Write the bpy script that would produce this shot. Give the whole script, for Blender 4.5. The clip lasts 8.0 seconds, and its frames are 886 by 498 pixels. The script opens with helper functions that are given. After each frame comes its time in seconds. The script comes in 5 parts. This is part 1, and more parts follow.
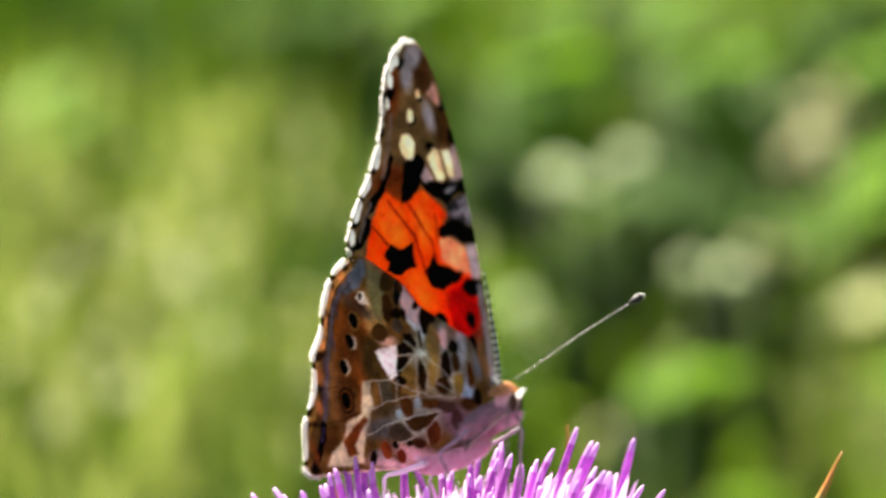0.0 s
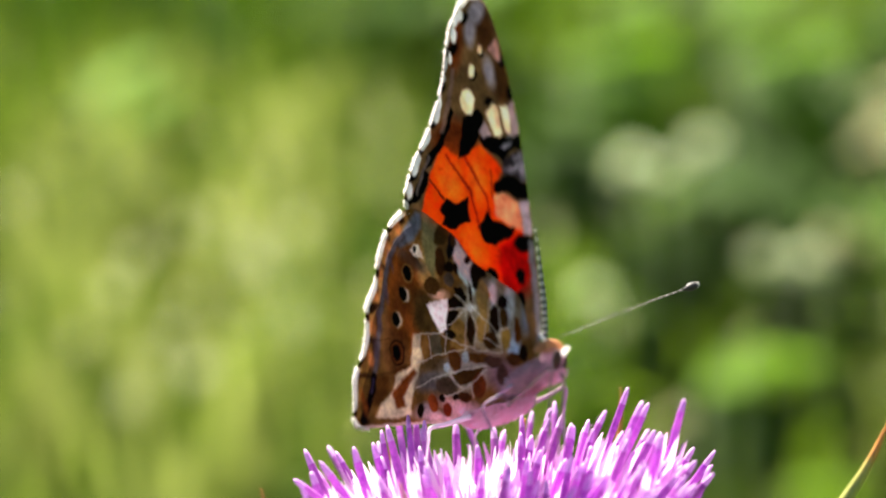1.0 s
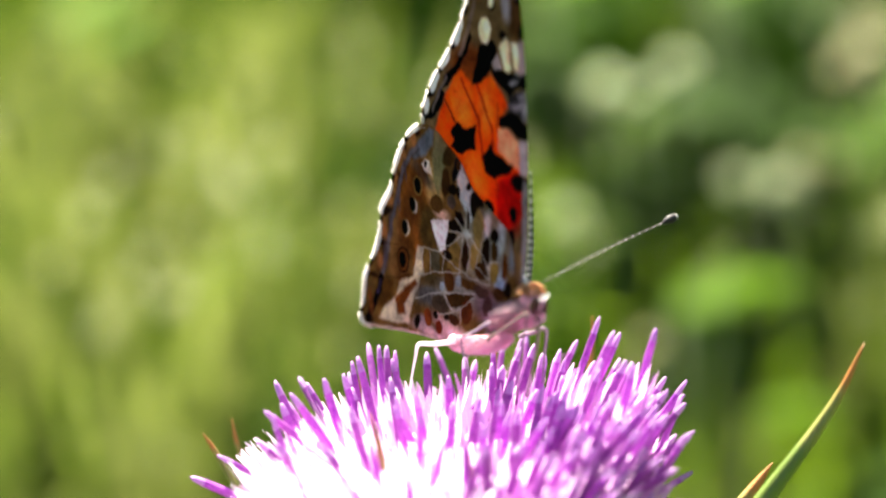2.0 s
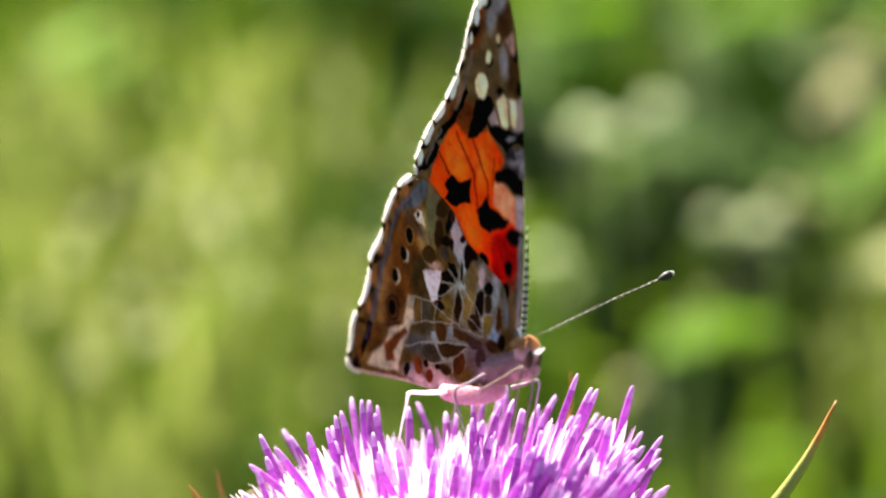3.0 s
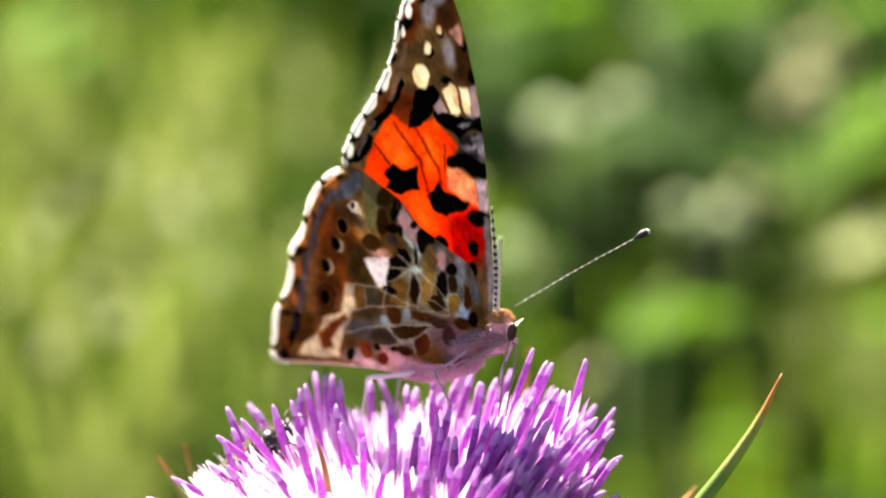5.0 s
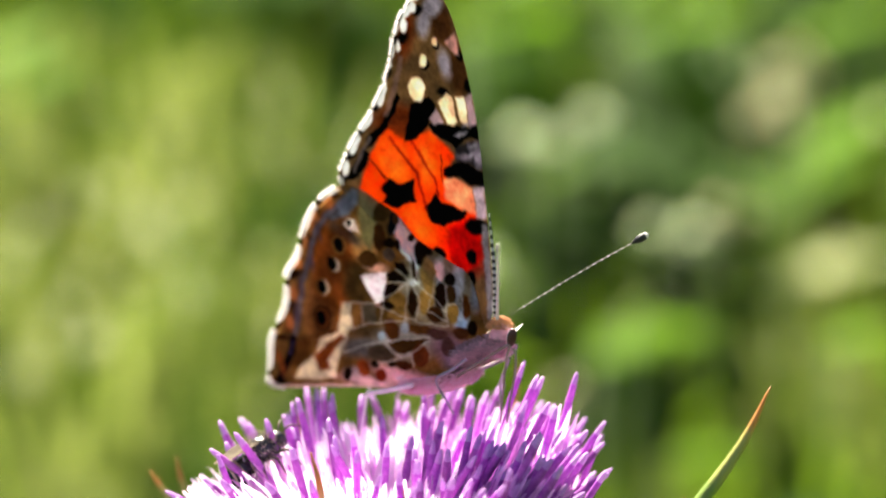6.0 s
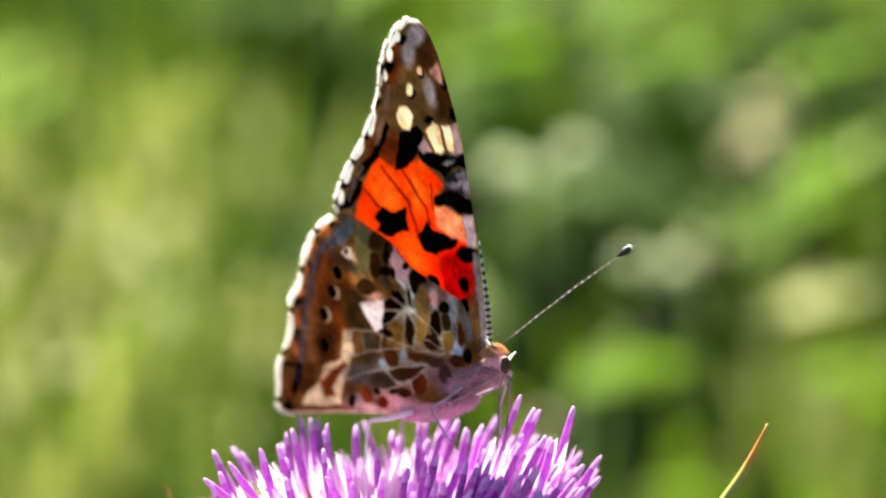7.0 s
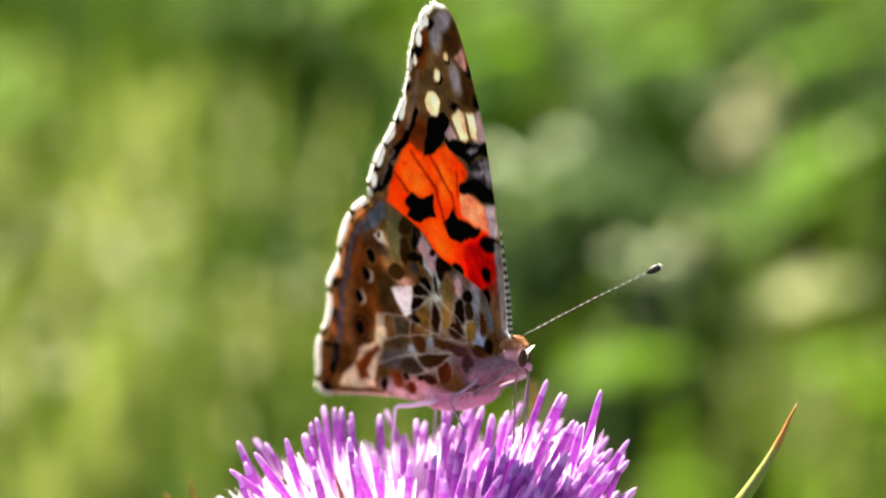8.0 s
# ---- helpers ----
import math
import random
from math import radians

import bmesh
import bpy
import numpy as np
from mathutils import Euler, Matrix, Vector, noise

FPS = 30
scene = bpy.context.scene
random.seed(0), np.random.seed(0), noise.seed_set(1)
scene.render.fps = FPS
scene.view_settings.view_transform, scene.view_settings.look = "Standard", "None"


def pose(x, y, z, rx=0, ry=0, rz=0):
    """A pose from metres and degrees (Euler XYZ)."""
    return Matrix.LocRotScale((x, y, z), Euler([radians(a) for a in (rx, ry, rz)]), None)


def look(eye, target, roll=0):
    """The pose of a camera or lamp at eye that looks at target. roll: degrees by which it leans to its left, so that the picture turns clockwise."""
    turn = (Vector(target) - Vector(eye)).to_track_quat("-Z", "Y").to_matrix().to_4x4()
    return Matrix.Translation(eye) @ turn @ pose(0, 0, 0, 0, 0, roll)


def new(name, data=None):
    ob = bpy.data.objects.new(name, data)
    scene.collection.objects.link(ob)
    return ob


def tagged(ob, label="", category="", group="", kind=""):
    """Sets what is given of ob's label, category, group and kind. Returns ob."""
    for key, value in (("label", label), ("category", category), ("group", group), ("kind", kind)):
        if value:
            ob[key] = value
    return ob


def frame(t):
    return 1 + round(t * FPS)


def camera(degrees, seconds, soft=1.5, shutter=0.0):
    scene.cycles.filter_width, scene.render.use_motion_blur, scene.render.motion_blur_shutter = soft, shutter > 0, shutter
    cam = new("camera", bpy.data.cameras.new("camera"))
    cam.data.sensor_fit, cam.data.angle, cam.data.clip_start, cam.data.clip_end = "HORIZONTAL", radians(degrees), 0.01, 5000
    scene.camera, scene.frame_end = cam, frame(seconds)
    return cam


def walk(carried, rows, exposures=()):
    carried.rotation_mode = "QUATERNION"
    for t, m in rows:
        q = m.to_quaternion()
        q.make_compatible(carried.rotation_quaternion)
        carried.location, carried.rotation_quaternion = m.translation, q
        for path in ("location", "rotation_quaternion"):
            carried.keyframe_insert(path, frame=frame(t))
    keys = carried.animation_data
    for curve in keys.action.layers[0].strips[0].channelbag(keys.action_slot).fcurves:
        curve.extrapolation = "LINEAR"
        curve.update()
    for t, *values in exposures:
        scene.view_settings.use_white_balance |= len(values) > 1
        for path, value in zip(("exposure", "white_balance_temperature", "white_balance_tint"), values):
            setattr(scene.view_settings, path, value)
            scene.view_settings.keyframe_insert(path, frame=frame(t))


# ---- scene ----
# ---- the camera and its way: close to the flower, held by hand ----
cam = camera(20.0, 8.0, soft=2.0, shutter=0.5)
cam.data.dof.use_dof = True
cam.data.dof.focus_distance = 0.2185
cam.data.dof.aperture_fstop = 15.5
EYE = (0.0, 0.0, 0.75)
PATH = [  # seconds; millimetres from EYE; degrees
    (0, -3.678, 12.047, -1.408, 79.344, 0.623, -0.479),
    (0.5, -2.433, 10.864, -2.468, 79.179, 0.483, 1.126),
    (1, -1.457, 10.268, -3.932, 79.182, 0.391, 1.41),
    (1.5, -1.266, 11.61, -3.822, 78.08, 0.694, 1.048),
    (1.7, -1.075, 12.457, -3.972, 77.211, 0.649, 0.935),
    (2.8, -1.173, 7.598, -0.832, 78.232, 0.265, 0.465),
    (3, -1.141, 7.226, -0.539, 78.199, 0.158, 0.422),
    (3.5, -0.175, 4.699, -0.06, 78.095, 0.386, 0.33),
    (4, -0.93, 2.411, 0.488, 77.914, 0.333, -0.138),
    (4.5, 0, 0, 0, 78, 0, 0),
    (4.7, -0.077, -0.077, -0.006, 77.975, -0.01, -0.091),
    (5.8, -2.543, -2.431, -0.191, 78.293, -0.09, -0.995),
    (6, -2.737, -2.532, -0.208, 78.47, -0.109, -1.063),
    (6.5, -3.948, -2.276, -0.513, 78.798, 0.305, -1.594),
    (7, -4.674, -1.204, -0.288, 79.135, -0.984, -1.446),
    (7.5, -7.341, -0.417, -1.287, 79.716, 0.188, -2.409),
    (8, -8.426, 0.238, -1.955, 79.16, -0.124, -2.061),
]
walk(cam, [(t, pose(EYE[0] + x / 1000, EYE[1] + y / 1000, EYE[2] + z / 1000, rx, ry, rz)) for t, x, y, z, rx, ry, rz in PATH])

# ---- world and sun ----
SUN_TO = Vector((-0.251, 0.515, 0.819)).normalized()
world = bpy.data.worlds.new("sky")
scene.world = world
world.use_nodes = True
wn = world.node_tree
sky = wn.nodes.new("ShaderNodeTexSky")
sky.sky_type, sky.sun_disc = "NISHITA", False
sky.sun_elevation = math.asin(SUN_TO.z)
sky.sun_rotation = math.atan2(SUN_TO.x, SUN_TO.y)
wn.links.new(sky.outputs[0], wn.nodes["Background"].inputs[0])
wn.nodes["Background"].inputs[1].default_value = 0.029
sun = new("sun", bpy.data.lights.new("sun", "SUN"))
sun.data.energy, sun.data.angle, sun.data.color = 5.0, radians(0.53), (1.0, 0.92, 0.78)
sun.matrix_world = look(SUN_TO * 20, (0, 0, 0))
scene.view_settings.exposure = 2.45


# ---- materials ----
def mat(name, a, b, scale=400.0, rough=0.6, through_light=0.0, bump=0.0, attribute="", glossy=0.4, per_object=0.0, fine=0.0, per_island=0.0):
    """Two colours mixed by noise at two scales; through_light: the part of the light that passes through the thin surface."""
    m = bpy.data.materials.new(name)
    m.use_nodes = True
    t = m.node_tree
    n, link = t.nodes, t.links.new
    out, bs = n["Material Output"], n["Principled BSDF"]
    co = n.new("ShaderNodeTexCoord")
    big, small = n.new("ShaderNodeTexNoise"), n.new("ShaderNodeTexNoise")
    big.inputs["Scale"].default_value, big.inputs["Detail"].default_value = scale, 3
    small.inputs["Scale"].default_value, small.inputs["Detail"].default_value = scale * 9, 2
    for q in (big, small):
        link(co.outputs["Object"], q.inputs["Vector"])
    both = n.new("ShaderNodeMath")
    both.operation = "MULTIPLY_ADD"
    link(small.outputs[0], both.inputs[0])
    both.inputs[1].default_value = 0.45
    link(big.outputs[0], both.inputs[2])
    ramp = n.new("ShaderNodeMapRange")
    ramp.inputs[1].default_value, ramp.inputs[2].default_value = 0.45, 1.0
    link(both.outputs[0], ramp.inputs[0])
    mix = n.new("ShaderNodeMix")
    mix.data_type = "RGBA"
    link(ramp.outputs[0], mix.inputs[0])
    mix.inputs[6].default_value, mix.inputs[7].default_value = (*a, 1), (*b, 1)
    colour = mix.outputs[2]
    if attribute:
        at = n.new("ShaderNodeAttribute")
        at.attribute_name = attribute
        mul = n.new("ShaderNodeMix")
        mul.data_type, mul.blend_type = "RGBA", "MULTIPLY"
        mul.inputs[0].default_value = 1.0
        link(at.outputs["Color"], mul.inputs[6])
        link(colour, mul.inputs[7])
        colour = mul.outputs[2]
    if per_object or per_island:
        hsv = n.new("ShaderNodeHueSaturation")
        if per_object:
            rnd = n.new("ShaderNodeObjectInfo").outputs["Random"]
        else:
            rnd = n.new("ShaderNodeNewGeometry").outputs["Random Per Island"]
        amount = per_object or per_island
        rr = n.new("ShaderNodeMapRange")
        rr.inputs[3].default_value, rr.inputs[4].default_value = 1 - amount, 1 + amount
        link(rnd, rr.inputs[0])
        link(rr.outputs[0], hsv.inputs["Value"])
        link(colour, hsv.inputs["Color"])
        colour = hsv.outputs[0]
    link(colour, bs.inputs["Base Color"])
    bs.inputs["Roughness"].default_value = rough
    bs.inputs["Specular IOR Level"].default_value = glossy
    if bump:
        bp = n.new("ShaderNodeBump")
        bp.inputs["Strength"].default_value = bump
        bp.inputs["Distance"].default_value = 0.2 / scale
        link(small.outputs[0], bp.inputs["Height"])
        link(bp.outputs[0], bs.inputs["Normal"])
    if through_light:
        tr, ms = n.new("ShaderNodeBsdfTranslucent"), n.new("ShaderNodeMixShader")
        link(colour, tr.inputs["Color"])
        ms.inputs[0].default_value = through_light
        link(bs.outputs[0], ms.inputs[1])
        link(tr.outputs[0], ms.inputs[2])
        link(ms.outputs[0], out.inputs[0])
    return m


WING = mat("wing scales", (0.80, 0.79, 0.78), (1.0, 1.0, 1.0), 900, 0.85, 0.55, 0.2, "pigment", 0.06)
PIGMENT = mat("pigmented cuticle", (0.8, 0.8, 0.8), (1, 1, 1), 900, 0.5, 0.12, 0.2, "pigment", 0.4)
SPINE = mat("bract and spine", (0.85, 0.85, 0.85), (1.0, 1.0, 1.0), 500, 0.42, 0.15, 0.2, "pigment", 0.5)
# pale fur; pink light bounced off the flower is put into its colour
FUR_BOUNCE = mat("pale fur with pink bounce light", (0.97, 0.68, 0.77), (1.0, 0.86, 0.90), 700, 0.8, 0.68, 0, "", 0.05, 0, 0, 0.3)
FRINGE = mat("white fringe hair", (0.90, 0.87, 0.84), (0.97, 0.95, 0.93), 900, 0.6, 0.75, 0, "", 0.3)
FUR_MAUVE = mat("mauve-pink fur", (0.56, 0.30, 0.38), (0.92, 0.60, 0.68), 700, 0.8, 0.45, 0, "", 0.05, 0, 0, 0.3)
FUR_GREY = mat("violet-grey fur", (0.36, 0.24, 0.28), (0.60, 0.44, 0.48), 700, 0.75, 0.3, 0, "", 0.1, 0, 0, 0.3)
FUR_ORANGE = mat("orange fur", (0.48, 0.22, 0.09), (0.82, 0.48, 0.24), 700, 0.7, 0.35, 0, "", 0.3, 0, 0, 0.3)
CUTICLE = mat("dark cuticle", (0.05, 0.035, 0.03), (0.12, 0.08, 0.06), 900, 0.4, 0, 0.3)
EYE_SKIN = mat("butterfly eye", (0.045, 0.018, 0.012), (0.10, 0.04, 0.025), 1500, 0.35, 0, 0.1, "", 0.25)
# near-white: sunlight on the hind leg is put into the colour
LEG_SUNLIT = mat("leg scales with painted sunlight", (0.88, 0.80, 0.82), (0.98, 0.94, 0.95), 1200, 0.6, 0.45, 0.3)
LEG_BROWN = mat("brown leg scales with painted sunlight", (0.20, 0.14, 0.12), (0.38, 0.28, 0.24), 1200, 0.6, 0.1, 0.3)
LEG_DARK = mat("dark leg scales with painted sunlight", (0.26, 0.18, 0.24), (0.46, 0.36, 0.44), 1200, 0.6, 0.1, 0.3)
BEE_BLACK = mat("black bee shell", (0.012, 0.011, 0.012), (0.03, 0.028, 0.03), 1500, 0.22, 0, 0.2, "", 0.6)
BEE_HAIR = mat("bee hair", (0.30, 0.25, 0.16), (0.55, 0.48, 0.36), 900, 0.8, 0.3, 0, "", 0.2, 0, 0, 0.3)
BEE_WING = mat("bee wing", (0.14, 0.11, 0.08), (0.25, 0.21, 0.15), 900, 0.7, 0.5, 0, "", 0.05)
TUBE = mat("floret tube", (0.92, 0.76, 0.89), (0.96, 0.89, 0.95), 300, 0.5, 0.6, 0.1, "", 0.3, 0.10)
# deeper pink: shade of the head's right side put into the colour
LOBE_DEEP = mat("ripe floret lobes", (0.80, 0.36, 0.82), (0.96, 0.68, 0.94), 300, 0.5, 0.72, 0.1, "", 0.3, 0.16)
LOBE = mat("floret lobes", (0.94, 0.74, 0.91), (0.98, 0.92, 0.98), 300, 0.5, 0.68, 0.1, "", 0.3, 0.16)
ANTHER = mat("anther tube", (0.29, 0.045, 0.41), (0.73, 0.27, 0.74), 300, 0.45, 0.48, 0.1, "", 0.35, 0.25)
STYLE = mat("style tip", (0.52, 0.22, 0.64), (0.84, 0.58, 0.88), 500, 0.5, 0.35, 0.1)
GREEN_BRACT = mat("involucre green", (0.10, 0.16, 0.03), (0.22, 0.30, 0.06), 200, 0.45, 0.1, 0.3)
STEM = mat("thistle stem", (0.12, 0.17, 0.06), (0.24, 0.30, 0.12), 150, 0.6, 0, 0.4)
GRASS = mat("meadow grass", (0.060, 0.115, 0.004), (0.14, 0.21, 0.010), 12, 0.6, 0.45, 0, "", 0.15, 0, 0, 0.35)
LEAF = mat("broad leaf", (0.090, 0.195, 0.006), (0.16, 0.30, 0.012), 30, 0.65, 0.55, 0.2, "", 0.12, 0, 0, 0.25)
# a broad leaf with the bright sun on it put into its colour
LEAF_SUNLIT = mat("leaf with painted sunlight", (0.42, 0.46, 0.20), (0.60, 0.62, 0.34), 40, 0.6, 0.5, 0.2, "", 0.2)
PETAL = mat("white petals", (0.70, 0.77, 0.50), (0.84, 0.89, 0.66), 60, 0.6, 0.5, 0, "", 0.15, 0, 0, 0.12)
PETAL_CREAM = mat("cream petals", (0.70, 0.68, 0.40), (0.84, 0.82, 0.58), 60, 0.6, 0.5, 0, "", 0.15, 0, 0, 0.12)
# also carries the shade of gaps in the meadow, as colour
SHRUB_LEAF = mat("dark leaf for bushes and shaded gaps", (0.014, 0.044, 0.002), (0.050, 0.110, 0.004), 30, 0.7, 0.25, 0.2, "", 0.1, 0, 0, 0.4)
HERB = mat("sunlit herb leaf", (0.078, 0.134, 0.008), (0.165, 0.235, 0.022), 20, 0.6, 0.5, 0, "", 0.08, 0, 0, 0.5)
HERB_BRIGHT = mat("bright green herb leaf", (0.105, 0.19, 0.008), (0.20, 0.31, 0.018), 20, 0.6, 0.55, 0, "", 0.08, 0, 0, 0.5)
HERB_PALE = mat("pale herb leaf", (0.165, 0.21, 0.035), (0.33, 0.375, 0.10), 20, 0.55, 0.5, 0, "", 0.2, 0, 0, 0.5)
# near-white so that the added tufts read as bright glints
GLINT_WHITE = mat("whitish glint tuft", (0.60, 0.62, 0.36), (0.82, 0.82, 0.58), 40, 0.6, 0.5, 0, "", 0.1, 0, 0, 0.4)
SOIL = mat("meadow ground", (0.022, 0.034, 0.008), (0.055, 0.072, 0.018), 6, 0.9, 0, 0.5)


# ---- building helpers ----
def mesh_object(name, verts, faces, material, parent=None, label="", smooth=True, slots=None, pigment=None):
    me = bpy.data.meshes.new(name)
    me.from_pydata([tuple(map(float, v)) for v in verts], [], faces)
    for m in material if isinstance(material, (list, tuple)) else [material]:
        me.materials.append(m)
    if slots is not None:
        me.polygons.foreach_set("material_index", slots)
    if smooth:
        me.polygons.foreach_set("use_smooth", [True] * len(me.polygons))
    if pigment is not None:
        at = me.color_attributes.new("pigment", "FLOAT_COLOR", "POINT")
        rgba = np.ones((len(verts), 4), dtype=np.float32)
        rgba[:, :3] = pigment
        at.data.foreach_set("color", rgba.ravel())
    me.update()
    ob = new(name, me)
    if parent:
        ob.parent = parent
    if label:
        tagged(ob, label)
    return ob


def thing(name, label, category, at=(0, 0, 0), group="", kind=""):
    ob = new(name)
    ob.empty_display_size = 0.01
    ob.location = at
    return tagged(ob, label, category, group, kind)


def tube(path, radii, sides=8, cap=True):
    """Vertices and faces of a round tube along a path with a radius at each point."""
    path = [Vector(p) for p in path]
    verts, faces = [], []
    side = None
    for i, p in enumerate(path):
        d = (path[min(i + 1, len(path) - 1)] - path[max(i - 1, 0)]).normalized()
        ref = side if side is not None else (Vector((0, 0, 1)) if abs(d.z) < 0.9 else Vector((1, 0, 0)))
        u = (ref - d * ref.dot(d)).normalized()
        side = u
        v = d.cross(u)
        for k in range(sides):
            a = 2 * math.pi * k / sides
            verts.append(p + (u * math.cos(a) + v * math.sin(a)) * radii[i])
    for i in range(len(path) - 1):
        for k in range(sides):
            a, b = i * sides + k, i * sides + (k + 1) % sides
            faces.append((a, b, b + sides, a + sides))
    if cap:
        faces.append(tuple(range(sides - 1, -1, -1)))
        faces.append(tuple(range((len(path) - 1) * sides, len(path) * sides)))
    return verts, faces


def curve_points(pts, n):
    """n points along a smooth curve through pts."""
    pts = [Vector(p) for p in pts]
    ext = [pts[0] * 2 - pts[1], *pts, pts[-1] * 2 - pts[-2]]
    res = []
    for i in range(n):
        f = i / (n - 1) * (len(pts) - 1)
        k = min(int(f), len(pts) - 2)
        t = f - k
        a, b, c, d = ext[k:k + 4]
        res.append(0.5 * (2 * b + (c - a) * t + (2 * a - 5 * b + 4 * c - d) * t * t + (3 * b - a - 3 * c + d) * t ** 3))
    return res


def blob(name, material, parent, at, size, tilt=0.0, label="", rough=0.0, rings=14, turn=0.0):
    """A rounded, slightly uneven body. at, size in metres; tilt about y, turn about z in degrees."""
    m = pose(*at, 0, tilt, turn)
    verts, faces = [], []
    seg = rings * 2
    for i in range(rings + 1):
        th = math.pi * i / rings
        for k in range(seg):
            ph = 2 * math.pi * k / seg
            d = Vector((math.cos(th), math.sin(th) * math.cos(ph), math.sin(th) * math.sin(ph)))
            w = 1 + rough * noise.noise(d * 3)
            verts.append(m @ Vector((d.x * size[0] * w, d.y * size[1] * w, d.z * size[2] * w)))
    for i in range(rings):
        for k in range(seg):
            faces.append((i * seg + k, i * seg + (k + 1) % seg, (i + 1) * seg + (k + 1) % seg, (i + 1) * seg + k))
    return mesh_object(name, verts, faces, material, parent, label)


def fur(name, material, parent, at, size, count, length, tilt=0.0, lay=(0, 0, 0), thick=0.00004, only=None, label="", turn=0.0):
    """Short hairs standing on a rounded body, combed towards lay."""
    rnd = random.Random(count + int(length * 1e7))
    m = pose(*at, 0, tilt, turn)
    r3 = m.to_3x3()
    verts, faces = [], []
    done = 0
    while done < count:
        d = Vector((rnd.gauss(0, 1), rnd.gauss(0, 1), rnd.gauss(0, 1))).normalized()
        if only and not only(r3 @ d):
            continue
        done += 1
        p = m @ Vector((d.x * size[0], d.y * size[1], d.z * size[2]))
        g = (r3 @ d + Vector(lay) + Vector((rnd.gauss(0, .25), rnd.gauss(0, .25), rnd.gauss(0, .25)))).normalized()
        u = g.orthogonal().normalized()
        v = g.cross(u)
        ln = length * rnd.uniform(0.6, 1.25)
        o = len(verts)
        mid = p + g * ln * 0.55
        end = p + g * ln + Vector((0, 0, -0.15 * ln))
        for q, w in ((p - g * ln * 0.15, 1.0), (mid, 0.8)):
            for a in (0, 2.09, 4.19):
                verts.append(q + (u * math.cos(a) + v * math.sin(a)) * thick * w)
        verts.append(end)
        for k in range(3):
            j = (k + 1) % 3
            faces.append((o + k, o + j, o + 3 + j, o + 3 + k))
            faces.append((o + 3 + k, o + 3 + j, o + 6))
    return mesh_object(name, verts, faces, material, parent, label)


def rod(name, material, parent, path, radii, n=16, sides=8, label=""):
    pts = curve_points(path, n)
    rr = [float(np.interp(i / (n - 1), np.linspace(0, 1, len(radii)), radii)) for i in range(n)]
    return mesh_object(name, *tube(pts, rr, sides), material, parent, label)


# ---- ground and meadow ----
def ground():
    n = 60
    xs = np.sign(np.linspace(-1, 1, n)) * np.abs(np.linspace(-1, 1, n)) ** 4 * 900
    verts = [(x, y, 0.02 * noise.noise((x * 2, y * 2, 0)) - (0.03 if abs(x) + abs(y) < 3 else 0)) for y in xs for x in xs]
    faces = [(j * n + i, j * n + i + 1, (j + 1) * n + i + 1, (j + 1) * n + i) for j in range(n - 1) for i in range(n - 1)]
    tagged(mesh_object("ground", verts, faces, SOIL), "green meadow ground under tall grass", "ground", kind="structure")


def blades(name, material, spots, height, width, label, seed):
    """Grass blades: each bends over along its length."""
    rnd = random.Random(seed)
    verts, faces = [], []
    for x, y in spots:
        h = height * rnd.uniform(0.65, 1.1)
        a = rnd.uniform(0, 2 * math.pi)
        lean = rnd.uniform(0.05, 0.4) * h
        w = width * rnd.uniform(0.6, 1.3)
        face = rnd.uniform(0, math.pi)
        o = len(verts)
        for k in range(6):
            f = k / 5
            cx, cy, cz = x + math.cos(a) * lean * f * f, y + math.sin(a) * lean * f * f, h * (f - 0.15 * f ** 3) - 0.03
            ww = w * (1 - f ** 2.5) + 0.0002
            verts.append((cx - math.cos(face) * ww, cy - math.sin(face) * ww, cz))
            verts.append((cx + math.cos(face) * ww, cy + math.sin(face) * ww, cz))
        for k in range(5):
            faces.append((o + 2 * k, o + 2 * k + 1, o + 2 * k + 3, o + 2 * k + 2))
    return tagged(mesh_object(name, verts, faces, material), label, "grass", kind="stuff")


def leaf_shape(length, width, bend=0.3, seed=0):
    """An ovate leaf along +y with a folded midrib and a wavy edge."""
    rnd = random.Random(seed)
    ph = rnd.uniform(0, 6)
    verts, faces = [], []
    n = 9
    for i in range(n):
        f = i / (n - 1)
        w = width * 0.5 * math.sin(math.pi * min(1, f * 0.93 + 0.05)) ** 0.8
        z = -bend * length * f * f
        for k in (-1, -0.5, 0, 0.5, 1):
            verts.append((k * w, f * length, z + 0.25 * w * abs(k) + 0.06 * w * math.sin(9 * f + ph + 2 * k)))
    for i in range(n - 1):
        for k in range(4):
            a = i * 5 + k
            faces.append((a, a + 1, a + 6, a + 5))
    return verts, faces


def weed(at, height, leaves, label, seed, size=0.05, top=False):
    """A leafy weed: a stem with single leaves."""
    rnd = random.Random(seed)
    t = thing("weed", label, "plant", at, "weeds behind the thistle")
    lean = (rnd.uniform(-.06, .06), rnd.uniform(-.06, .06))
    pts = [(lean[0] * f * f, lean[1] * f * f, height * f) for f in (0, .25, .5, .75, 1)]
    rod("stem", STEM, t, pts, (0.003, 0.002, 0.001), 10, 6)
    shapes = [mesh_object("leaf", *leaf_shape(size * s, size * s * 0.5, 0.3, seed + k), LEAF, t) for k, s in enumerate((1.0, 0.8))]
    for k in range(leaves):
        f = 0.35 + 0.65 * k / max(1, leaves - 1)
        ob = shapes[k] if k < 2 else new("leaf", shapes[k % 2].data)
        ob.parent = t
        a = k * 137.5 + rnd.uniform(-25, 25)
        ob.matrix_basis = pose(lean[0] * f * f, lean[1] * f * f, height * f, rnd.uniform(-10, 50), rnd.uniform(-15, 15), a)
    return t


